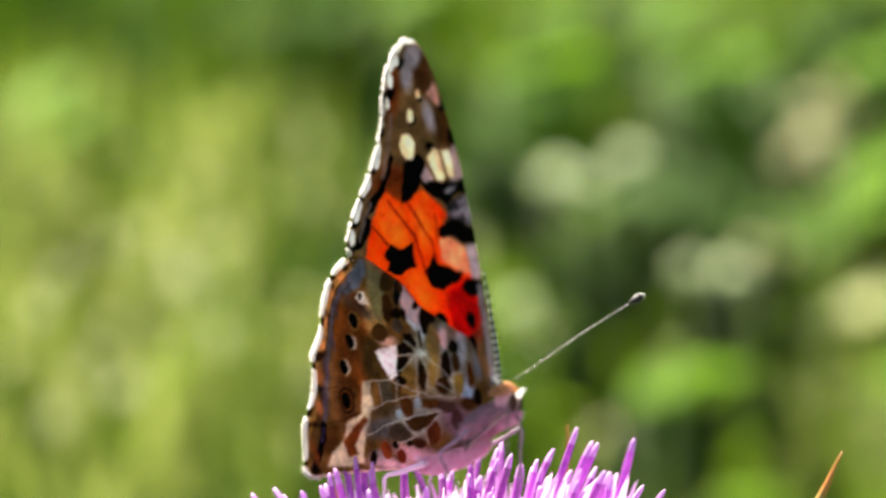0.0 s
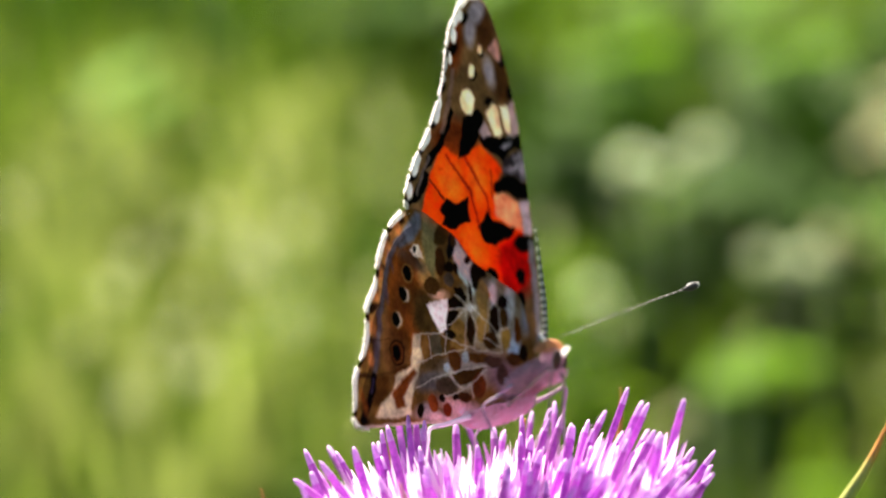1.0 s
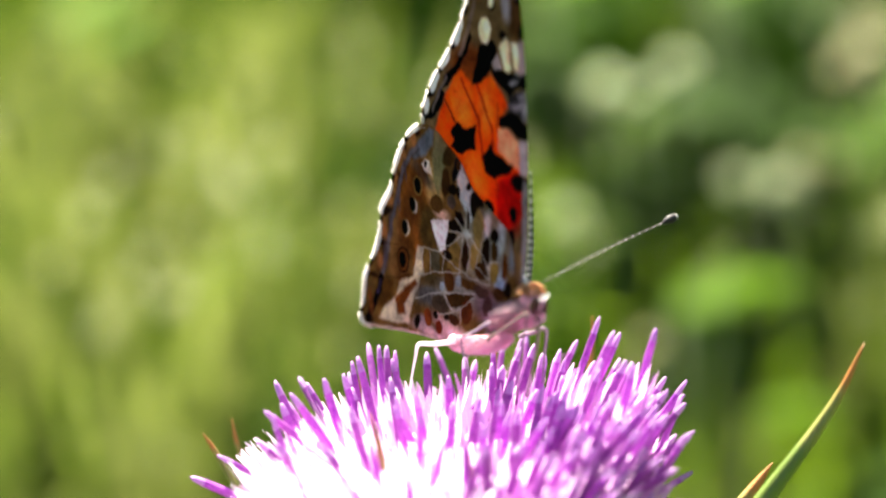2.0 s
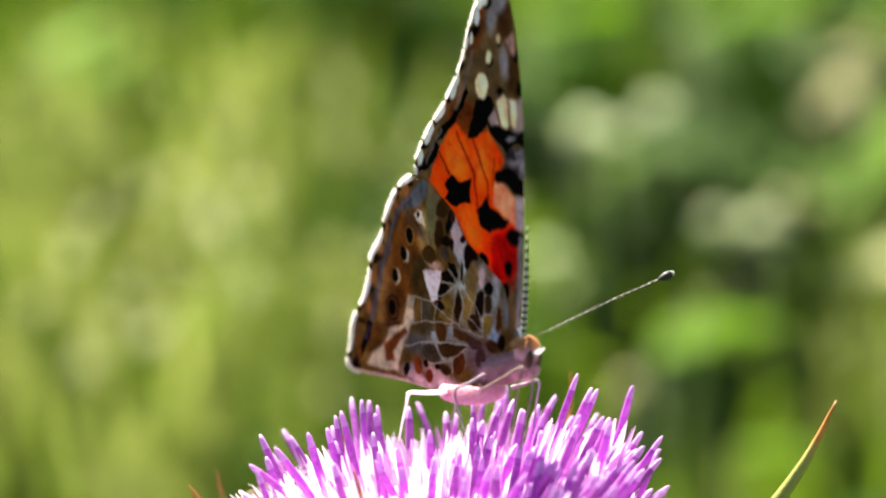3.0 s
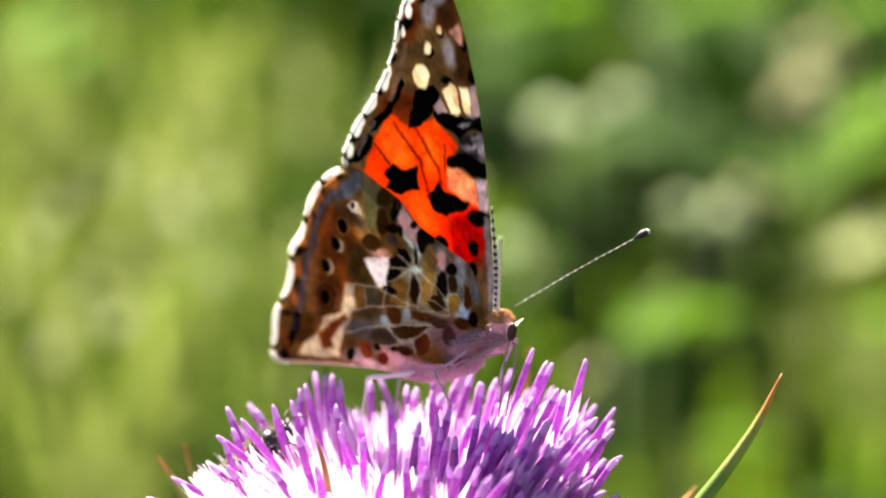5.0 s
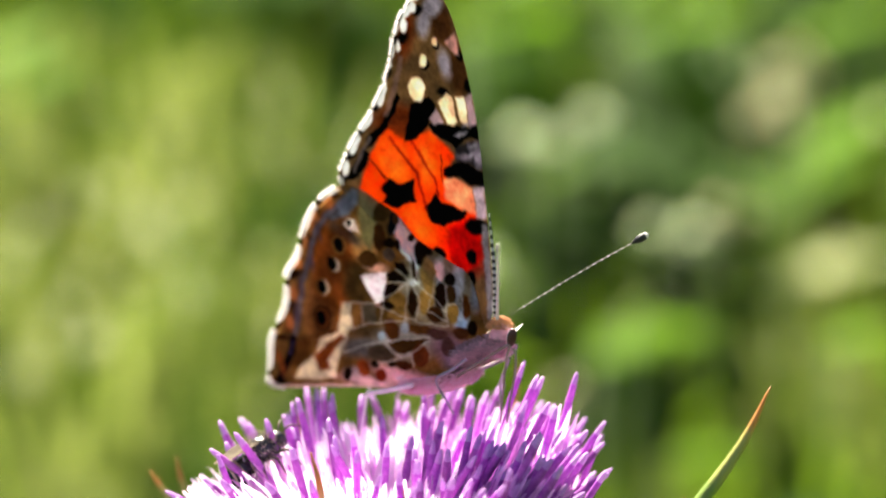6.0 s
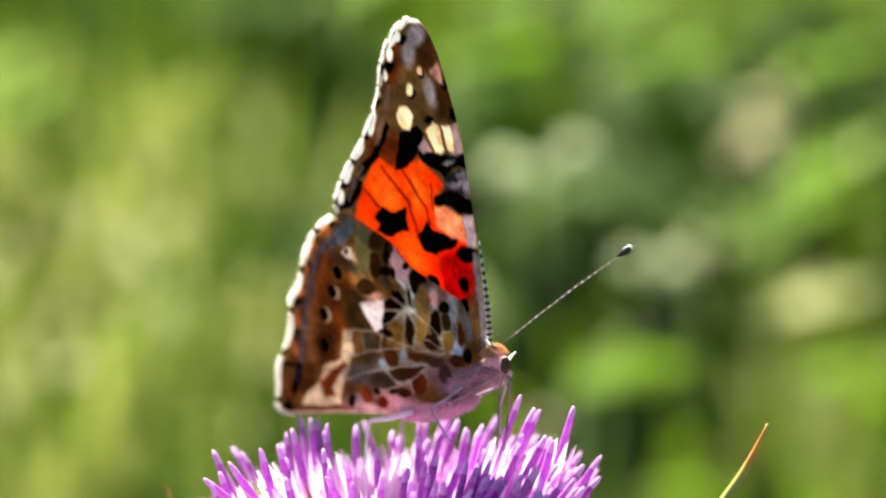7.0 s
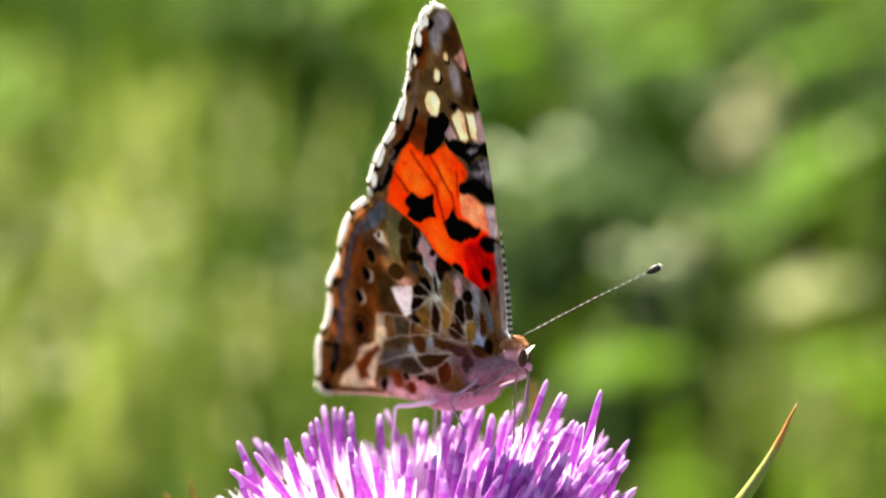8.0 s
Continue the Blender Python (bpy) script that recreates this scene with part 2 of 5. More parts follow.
def shrub(at, r, top, label, seed):
    """A dense bush: a few stems and a ragged crown of many small leaves with gaps."""
    rnd = random.Random(seed)
    t = thing("bush", label, "bush", at, "bushes behind the meadow")
    for k in range(5):
        a = k * 1.26 + rnd.uniform(-.3, .3)
        rod("branch", STEM, t, [(0, 0, 0), (math.cos(a) * r * .25, math.sin(a) * r * .25, top * .5), (math.cos(a) * r * .6, math.sin(a) * r * .6, top * .9)], (0.006, 0.004, 0.002), 8, 6)
    verts, faces = [], []
    lv, lf = leaf_shape(1.0, 0.55, 0.2, seed)
    while len(faces) < 620 * len(lf):
        p = Vector((rnd.uniform(-1, 1), rnd.uniform(-1, 1), rnd.uniform(-1, 1)))
        if p.length > 1 or p.length < 0.45 or noise.noise(p * 2.3 + Vector((seed, 0, 0))) < -0.12:
            continue
        s = rnd.uniform(0.03, 0.06)
        m = pose(p.x * r, p.y * r, top * 0.52 + p.z * top * 0.5, rnd.uniform(-60, 30), rnd.uniform(-40, 40), rnd.uniform(0, 360)) @ Matrix.Scale(s, 4)
        o = len(verts)
        verts += [m @ Vector(v) for v in lv]
        faces += [tuple(i + o for i in f) for f in lf]
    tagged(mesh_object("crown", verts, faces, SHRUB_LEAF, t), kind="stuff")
    return t


def herbs(name, material, spots, height, slope, leaf, count, label, seed, clump=-1.0):
    """Slim leafy stalks: each has many small folded leaves along its upper part. clump: from -1 (even) to 1 (few dense tufts)."""
    rnd = random.Random(seed)
    verts, faces = [], []
    for x, y in spots:
        h = (height + slope * (y - 0.95)) * rnd.uniform(0.86, 1.08)
        lx, ly = rnd.gauss(0, 0.045), rnd.gauss(0, 0.05)
        o = len(verts)
        for f in (0, 0.5, 1):
            cx, cy = x + lx * f * f, y + ly * f * f
            verts += [(cx - 0.0012, cy, h * f - 0.03), (cx + 0.0012, cy, h * f - 0.03)]
        faces += [(o, o + 1, o + 3, o + 2), (o + 2, o + 3, o + 5, o + 4)]
        for k in range(count):
            f = 1 - 0.80 * rnd.random()
            c = Vector((x + lx * f * f, y + ly * f * f, h * f - 0.03))
            if clump > -1 and noise.noise((c.x * 40 + seed * 7.3, c.y * 3, c.z * 27)) < clump:
                continue
            a = rnd.uniform(0, 2 * math.pi)
            d = Vector((math.cos(a), math.sin(a), rnd.gauss(0.35, 0.5))).normalized()
            ln = leaf * rnd.uniform(0.5, 1.3) * (1.25 - 0.55 * f)
            s = (d.cross(Vector((rnd.gauss(0, .5), rnd.gauss(0, .5), 1)))).normalized() * ln * rnd.uniform(0.14, 0.24)
            dip = Vector((0, 0, -ln * rnd.uniform(0.02, 0.12)))
            o = len(verts)
            verts += [c, c + d * ln * 0.5 + s, c + d * ln * 0.5 + dip, c + d * ln * 0.5 - s, c + d * ln + dip]
            faces += [(o, o + 1, o + 2), (o, o + 2, o + 3), (o + 1, o + 4, o + 2), (o + 2, o + 4, o + 3)]
    return tagged(mesh_object(name, verts, faces, material, smooth=False), label, "plant", kind="stuff")


def seed_heads(spots, seed):
    """Whitish tufts added as glints of light: tight scales near the top of a thin stalk."""
    rnd = random.Random(seed)
    verts, faces, slots = [], [], []
    for x, y in spots:
        h = rnd.uniform(0.42, 0.57) + 0.12 * (y - 0.95)
        r = rnd.uniform(0.0020, 0.0038)
        o = len(verts)
        for f in (0, 0.5, 1):
            verts += [(x - 0.0006, y, h * f - 0.03), (x + 0.0006, y, h * f - 0.03)]
        faces += [(o, o + 1, o + 3, o + 2), (o + 2, o + 3, o + 5, o + 4)]
        slots += [1, 1] + [0] * 26
        for _ in range(26):
            d = Vector((rnd.gauss(0, 1), rnd.gauss(0, 1), rnd.gauss(0, 1))).normalized()
            c = Vector((x, y, h - 0.03)) + Vector((d.x * r, d.y * r, d.z * r * 1.7)) * 0.6
            u = d.orthogonal().normalized() * r * 0.4
            o = len(verts)
            verts += [c - d * r * 0.3, c + u, c + d * r * 0.7, c - u]
            faces.append((o, o + 1, o + 2, o + 3))
    return tagged(mesh_object("seed_heads", verts, faces, [GLINT_WHITE, HERB], smooth=False, slots=slots), "small whitish tufts on thin stalks, added as glints", "grass", kind="stuff")


def pale_flower(centre, size, label, seed, material=None):
    """A small compact flower head, a pompom of narrow petals over a green cup, on a long thin stem."""
    rnd = random.Random(seed)
    x, y, z = centre
    t = thing("pale_flower", label, "flower", (x, y, -0.02), "pale flowers behind the thistle")
    top = z + 0.02
    rod("stem", STEM, t, [(0.02, 0.01, 0), (0.012, 0.006, z * 0.5), (0, 0, top - size * 0.3)], (0.0015, 0.0008), 8, 6)
    blob("cup", STEM, t, (0, 0, top - size * 0.2), (size * 0.2, size * 0.2, size * 0.2), 0, "", 0.1, 8)
    verts, faces = [], []
    for k in range(150):
        d = Vector((rnd.gauss(0, 1), rnd.gauss(0, 1), rnd.gauss(0.35, 0.8))).normalized()
        u = d.orthogonal().normalized()
        v = d.cross(u)
        a = rnd.uniform(0, 6.28)
        s = (u * math.cos(a) + v * math.sin(a)) * size * 0.09
        r0, r1 = d * size * 0.10, d * size * 0.5 * rnd.uniform(0.8, 1.1)
        o = len(verts)
        c = Vector((0, 0, top))
        verts += [c + r0 - s * 0.4, c + r0 + s * 0.4, c + (r0 + r1 * 1.5) / 2.5 + s, c + r1, c + (r0 + r1 * 1.5) / 2.5 - s]
        faces.append((o, o + 1, o + 2, o + 3, o + 4))
    mesh_object("petals", verts, faces, material or PETAL, t)
    return t


def big_leaf(tip_a, tip_b, width, label, face_up=0.5, seed=0, material=None):
    """A long leaf from tip_a to tip_b on its own stalk from the ground."""
    a, b = Vector(tip_a), Vector(tip_b)
    t = thing("leaf_blade", label, "leaf", (a.x, a.y, 0), "broad leaves behind the thistle")
    a2, b2 = a - Vector((a.x, a.y, 0)), b - Vector((a.x, a.y, 0))
    rod("stalk", STEM, t, [(0.01, 0.0, 0), (0.005, 0.0, a2.z * 0.6), a2], (0.003, 0.0015), 8, 6)
    d = b2 - a2
    length = d.length
    yax = d.normalized()
    up = Vector((-0.3, -1 + face_up, face_up))
    zax = (up - yax * up.dot(yax)).normalized()
    xax = yax.cross(zax)
    m = Matrix(((xax.x, yax.x, zax.x, a2.x), (xax.y, yax.y, zax.y, a2.y), (xax.z, yax.z, zax.z, a2.z), (0, 0, 0, 1)))
    v, f = leaf_shape(length, width, 0.08, seed)
    mesh_object("blade", [m @ Vector(p) for p in v], f, material or LEAF, t)
    return t


ground()
rnd = random.Random(11)


def spread(n, x0, x1, y0, y1):
    return [(rnd.uniform(x0, x1) * (0.4 + 0.6 * (y - y0) / (y1 - y0)), y) for y in (y0 + (y1 - y0) * rnd.random() for _ in range(n))]


def fan(n, k0, k1, y0, y1):
    """Spots in a strip of meadow that widens with the distance."""
    return [(y * k, y) for k, y in ((rnd.uniform(k0, k1), rnd.uniform(y0, y1)) for _ in range(n))]


def ring(n, r0, r1):
    return [(r * math.cos(a), r * math.sin(a)) for r, a in ((rnd.uniform(r0, r1), rnd.uniform(0.45, 2 * math.pi - 0.45) + math.pi / 2) for _ in range(n))]


blades("grass", GRASS, spread(1500, -0.9, 0.9, 1.3, 3.2), 0.50, 0.004, "tall green meadow grass", 1)
blades("far_grass", GRASS, spread(4200, -4.5, 4.5, 3.0, 9.0), 0.55, 0.008, "tall green grass further off in the meadow", 2)
blades("wide_grass", GRASS, ring(9000, 0.9, 6.0), 0.42, 0.005, "green meadow grass all round the thistle", 5)
herbs("tall_herbs", HERB_PALE, [(y * k, y) for k, y in ((rnd.gauss(-0.130, 0.045), rnd.uniform(0.95, 1.4)) for _ in range(900))], 0.52, 0.16, 0.019, 44, "pale yellow-green leafy meadow herbs", 3, 0.26)
herbs("green_herbs", HERB, fan(900, -0.30, -0.07, 0.98, 1.5), 0.50, 0.22, 0.024, 36, "fresh green leafy meadow herbs", 4, 0.20)
# dark leaves mixed in to paint shaded gaps between the lit herbs
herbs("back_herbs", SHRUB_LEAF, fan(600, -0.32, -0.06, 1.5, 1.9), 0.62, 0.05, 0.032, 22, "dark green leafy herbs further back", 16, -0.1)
herbs("dark_herbs", SHRUB_LEAF, fan(800, -0.30, 0.02, 0.95, 1.5), 0.53, 0.20, 0.022, 36, "dark green leafy herbs, shade put into the leaf colour", 19, 0.02)
herbs("mid_herbs", HERB, fan(220, -0.10, -0.02, 0.95, 1.3), 0.45, 0.04, 0.022, 20, "half-tall green leafy herbs", 17, -0.1)
herbs("low_herbs", HERB_BRIGHT, fan(560, -0.06, 0.30, 1.0, 1.4), 0.46, 0.08, 0.028, 26, "low green leafy meadow herbs", 14, 0.10)
herbs("upper_herbs", HERB, fan(45, 0.02, 0.28, 1.2, 1.6), 0.56, 0.10, 0.028, 26, "taller green leafy herbs behind the flowers", 24, 0.15)
herbs("sprig_herbs", HERB_BRIGHT, fan(34, 0.03, 0.085, 1.08, 1.2), 0.53, 0.05, 0.026, 26, "bright green sprigs beside the pale flowers", 27)
herbs("front_herbs", HERB_BRIGHT, fan(60, 0.05, 0.20, 0.97, 1.05), 0.46, 0.05, 0.020, 24, "low bright green herbs in front of the flowers", 29, -0.1)
herbs("pale_low_herbs", HERB_PALE, [(x, y) for x, y in fan(330, -0.20, 0.26, 0.92, 1.2) if x < -0.02 or noise.noise((x * 22, y * 9, 9)) > 0.0], 0.47, 0.05, 0.018, 20, "low pale leafy meadow herbs", 15, 0.0)
# added bright points that imitate glints in the blurred meadow
seed_heads([(y * k, y) for k, y in ((rnd.gauss(-0.125, 0.055), rnd.uniform(0.95, 1.25)) for _ in range(140))] + fan(10, 0.0, 0.22, 0.98, 1.3), 6)
herbs("stalk_herbs", HERB_PALE, fan(75, 0.13, 0.27, 1.12, 1.3), 0.49, 0.10, 0.018, 26, "pale dry stalks with small leaves", 28, 0.05)
herbs("side_herbs", HERB, fan(420, -0.75, -0.30, 1.0, 1.9) + fan(420, 0.30, 0.75, 1.0, 1.9), 0.50, 0.10, 0.028, 22, "green leafy herbs to both sides of the meadow", 25, -0.1)
# the narrow bushes are added to make dark, shaded holes between the flowers
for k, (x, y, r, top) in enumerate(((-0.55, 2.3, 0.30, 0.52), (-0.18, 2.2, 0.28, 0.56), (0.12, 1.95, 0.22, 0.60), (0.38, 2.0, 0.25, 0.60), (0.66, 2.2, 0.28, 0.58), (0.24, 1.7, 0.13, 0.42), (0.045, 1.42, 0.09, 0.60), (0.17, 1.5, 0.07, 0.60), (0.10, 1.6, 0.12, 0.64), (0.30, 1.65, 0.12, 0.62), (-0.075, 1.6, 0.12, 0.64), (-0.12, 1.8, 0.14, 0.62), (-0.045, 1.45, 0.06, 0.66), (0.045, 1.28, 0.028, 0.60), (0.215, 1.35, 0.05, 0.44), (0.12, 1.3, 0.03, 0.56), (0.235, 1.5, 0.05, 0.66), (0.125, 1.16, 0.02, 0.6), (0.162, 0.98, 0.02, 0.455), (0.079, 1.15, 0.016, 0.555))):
    shrub((x, y, -0.02), r, top, "dense dark green bush, dark fill between and behind the meadow flowers", 20 + k)
ROUND, YELLOWISH, DULL = "round whitish flower head on a thin stem", "pale yellowish flower head on a stem", "small dull whitish flower head on a stem"
for k, (c, size, label) in enumerate((
    ((0.052, 1.067, 0.580), 0.0155, ROUND), ((0.047, 1.10, 0.573), 0.006, ROUND), ((0.083, 1.077, 0.586), 0.0155, ROUND), ((0.124, 1.047, 0.541), 0.0155, ROUND),
    ((0.111, 1.147, 0.541), 0.009, DULL), ((0.034, 1.057, 0.524), 0.0185, ROUND), ((0.036, 1.057, 0.510), 0.0125, ROUND), ((0.068, 1.017, 0.481), 0.009, DULL),
    ((0.180, 1.197, 0.576), 0.0185, YELLOWISH), ((0.167, 1.247, 0.582), 0.009, YELLOWISH), ((0.183, 1.22, 0.590), 0.010, YELLOWISH), ((0.196, 1.247, 0.560), 0.010, YELLOWISH),
    ((0.176, 1.25, 0.562), 0.010, YELLOWISH), ((0.212, 1.277, 0.580), 0.007, YELLOWISH), ((0.172, 1.297, 0.545), 0.006, YELLOWISH), ((0.205, 1.20, 0.489), 0.012, YELLOWISH),
    ((0.114, 1.297, 0.472), 0.006, DULL), ((0.156, 1.097, 0.447), 0.006, DULL), ((0.221, 1.197, 0.407), 0.006, DULL), ((0.131, 1.197, 0.434), 0.006, DULL), ((0.107, 1.10, 0.496), 0.006, DULL),
    ((0.107, 1.057, 0.541), 0.0125, ROUND), ((0.067, 1.085, 0.574), 0.0120, ROUND), ((0.134, 1.057, 0.551), 0.0080, DULL),
    ((0.190, 1.197, 0.598), 0.0120, YELLOWISH), ((0.188, 1.187, 0.556), 0.0140, YELLOWISH), ((0.170, 1.207, 0.566), 0.0090, YELLOWISH), ((0.162, 1.157, 0.530), 0.0080, YELLOWISH),
    ((0.157, 1.157, 0.513), 0.0080, YELLOWISH), ((0.164, 1.147, 0.497), 0.0075, YELLOWISH), ((0.158, 1.157, 0.480), 0.0070, YELLOWISH), ((0.166, 1.147, 0.462), 0.0070, YELLOWISH),
    ((-0.103, 1.097, 0.578), 0.006, DULL), ((-0.127, 1.097, 0.554), 0.0085, YELLOWISH), ((-0.121, 1.117, 0.511), 0.0085, YELLOWISH), ((-0.118, 1.047, 0.497), 0.008, YELLOWISH),
    ((-0.074, 1.197, 0.572), 0.005, DULL), ((-0.063, 1.197, 0.591), 0.005, DULL), ((-0.165, 1.247, 0.542), 0.006, DULL), ((-0.079, 1.097, 0.487), 0.006, DULL),
    ((-0.097, 1.097, 0.474), 0.007, YELLOWISH), ((-0.179, 1.197, 0.511), 0.006, DULL), ((-0.092, 1.147, 0.545), 0.006, DULL), ((-0.131, 1.08, 0.53), 0.006, YELLOWISH),
)):
    pale_flower(c, size, label, 40 + k, PETAL if label == ROUND else PETAL_CREAM)
for k, (a, b2, w, label) in enumerate((
    ((0.183, 1.197, 0.482), (0.270, 1.297, 0.494), 0.030, "broad green leaf, coloured pale as if sunlit"),
    ((0.185, 1.297, 0.497), (0.310, 1.447, 0.545), 0.026, "long green leaf in the sun"),
    ((0.193, 1.297, 0.518), (0.290, 1.397, 0.564), 0.030, "long green leaf in the sun"),
    ((0.074, 0.947, 0.511), (0.125, 0.987, 0.520), 0.034, "bright green broad leaf"),
    ((0.088, 0.957, 0.527), (0.119, 0.977, 0.513), 0.022, "bright green broad leaf"),
    ((0.102, 0.937, 0.468), (0.141, 0.977, 0.470), 0.022, "fresh green broad leaf in the sun"),
    ((0.178, 0.997, 0.503), (0.213, 1.047, 0.506), 0.022, "fresh green broad leaf in the sun"),
    ((0.070, 1.147, 0.550), (0.106, 1.197, 0.560), 0.030, "fresh green broad leaf in the sun"),
    ((0.030, 1.197, 0.607), (0.080, 1.297, 0.614), 0.035, "fresh green broad leaf in the sun"),
    ((0.110, 1.197, 0.607), (0.165, 1.297, 0.614), 0.030, "fresh green broad leaf in the sun"),
    ((-0.201, 1.197, 0.589), (-0.171, 1.247, 0.613), 0.03, "bright green broad leaf"),
    ((-0.028, 1.417, 0.617), (0.004, 1.457, 0.636), 0.036, "fresh green broad leaf in the sun"),
    ((0.055, 1.417, 0.610), (0.095, 1.457, 0.626), 0.034, "fresh green broad leaf in the sun"),
    ((0.124, 1.447, 0.601), (0.165, 1.497, 0.629), 0.034, "fresh green broad leaf in the sun"),
    ((-0.182, 1.197, 0.575), (-0.165, 1.297, 0.595), 0.030, "bright green broad leaf"),
    ((0.205, 1.297, 0.590), (0.290, 1.397, 0.612), 0.030, "long green leaf in the sun"),
    ((-0.107, 1.097, 0.492), (-0.085, 1.147, 0.512), 0.025, "fresh green broad leaf in the sun"),
    ((-0.180, 1.097, 0.490), (-0.155, 1.147, 0.508), 0.035, "bright green broad leaf"),
    ((-0.062, 1.097, 0.450), (-0.025, 1.110, 0.474), 0.035, "fresh green broad leaf in the sun"),
)):
    # the first leaf gets its sunlit look from the paler colour
    big_leaf(a, b2, w, label, 0.75, k, LEAF_SUNLIT if k == 0 else LEAF)
for k in range(14):
    y = 1.15 + 0.9 * rnd.random()
    weed((rnd.uniform(0.09, 0.3) * y, y, -0.02), rnd.uniform(0.40, 0.60), 11, "leafy green weed in the meadow", 60 + k, rnd.uniform(0.04, 0.07))



# ---- the thistle ----
HEAD = Vector((-0.0030, 0.2130, 0.6800))
SPAN, RISE = 0.0225, 0.0118
HEAD_LEAN = -4.0


def floret_mesh(length, seed, open_bud=True):
    """One floret: a pale tube, narrow lobes, a dark anther tube and a light style tip."""
    rnd = random.Random(seed)
    verts, faces, slots = [], [], []

    bx, by = rnd.uniform(-1, 1) * 0.0014, rnd.uniform(-1, 1) * 0.0014
    g = rnd.uniform(0.74, 1.10)

    def at(f):
        return (bx * f * f, by * f * f, length * f)

    sides = 7
    stations = ((0, 0.00016), (0.30, 0.00024), (0.60, 0.00030), (0.66, 0.00032 * g), (0.80, 0.00039 * g), (0.92, 0.00034 * g), (0.975, 0.00025 * g), (1.0, 0.00009))
    if not open_bud:
        stations = stations[:3] + ((0.64, 0.00022),)
    v, f = tube([at(q) for q, _ in stations], [r for _, r in stations], sides)
    verts.extend(v)
    faces.extend(f)
    for k in range(len(stations) - 1):
        slots.extend([0 if k < 2 else 2 if k < 5 else 3] * sides)
    slots.extend([0, 3 if open_bud else 1])
    # lobes rise from the edges of the tube's second ring
    for k in range(sides):
        a = (k + 0.5) * 2 * math.pi / sides
        mid = (Vector(v[sides + k]) + Vector(v[sides + (k + 1) % sides])) / 2 - Vector(at(0.30))
        way = Vector((mid.x, mid.y, 0)).normalized()
        a = math.atan2(way.y, way.x)
        out = rnd.uniform(0.6, 1.5)
        last = (sides + k, sides + (k + 1) % sides)
        for q, r, w in ((0.48, 0.00080 * out, 0.00044), (0.64, 0.00115 * out, 0.00030), (0.74 + 0.05 * out - 0.03, 0.00125 * out, 0.00006)):
            c = Vector(at(q)) + way * r
            s = Vector((-math.sin(a), math.cos(a), 0)) * w
            o = len(verts)
            verts.extend([c - s, c + s])
            faces.append((last[0], last[1], o + 1, o))
            slots.append(1)
            last = (o, o + 1)
    return verts, faces, slots


def tipped_spine(parent, pts, radius, label="", orange=0.45, flat=1.0):
    """A bract that tapers into a spine: green below, straw and orange towards the tip."""
    n = 26
    path = curve_points(pts, n)
    radii = [radius * (1 - (i / (n - 1)) ** 1.15) + 0.00006 for i in range(n)]
    v, f = tube(path, radii, 8)
    c = []
    for i in range(n):
        g = i / (n - 1)
        k = min(1, max(0, (g - (1 - orange)) / 0.12))
        col = np.array((0.20, 0.30, 0.05)) * (1 - k) + np.array((0.62, 0.27, 0.06)) * k
        if abs(g - (1 - orange)) < 0.1:
            col = col * 0.5 + np.array((0.5, 0.45, 0.12)) * 0.5
        c += [col] * 8
    return mesh_object("bract", v, f, SPINE, parent, label, pigment=np.array(c))


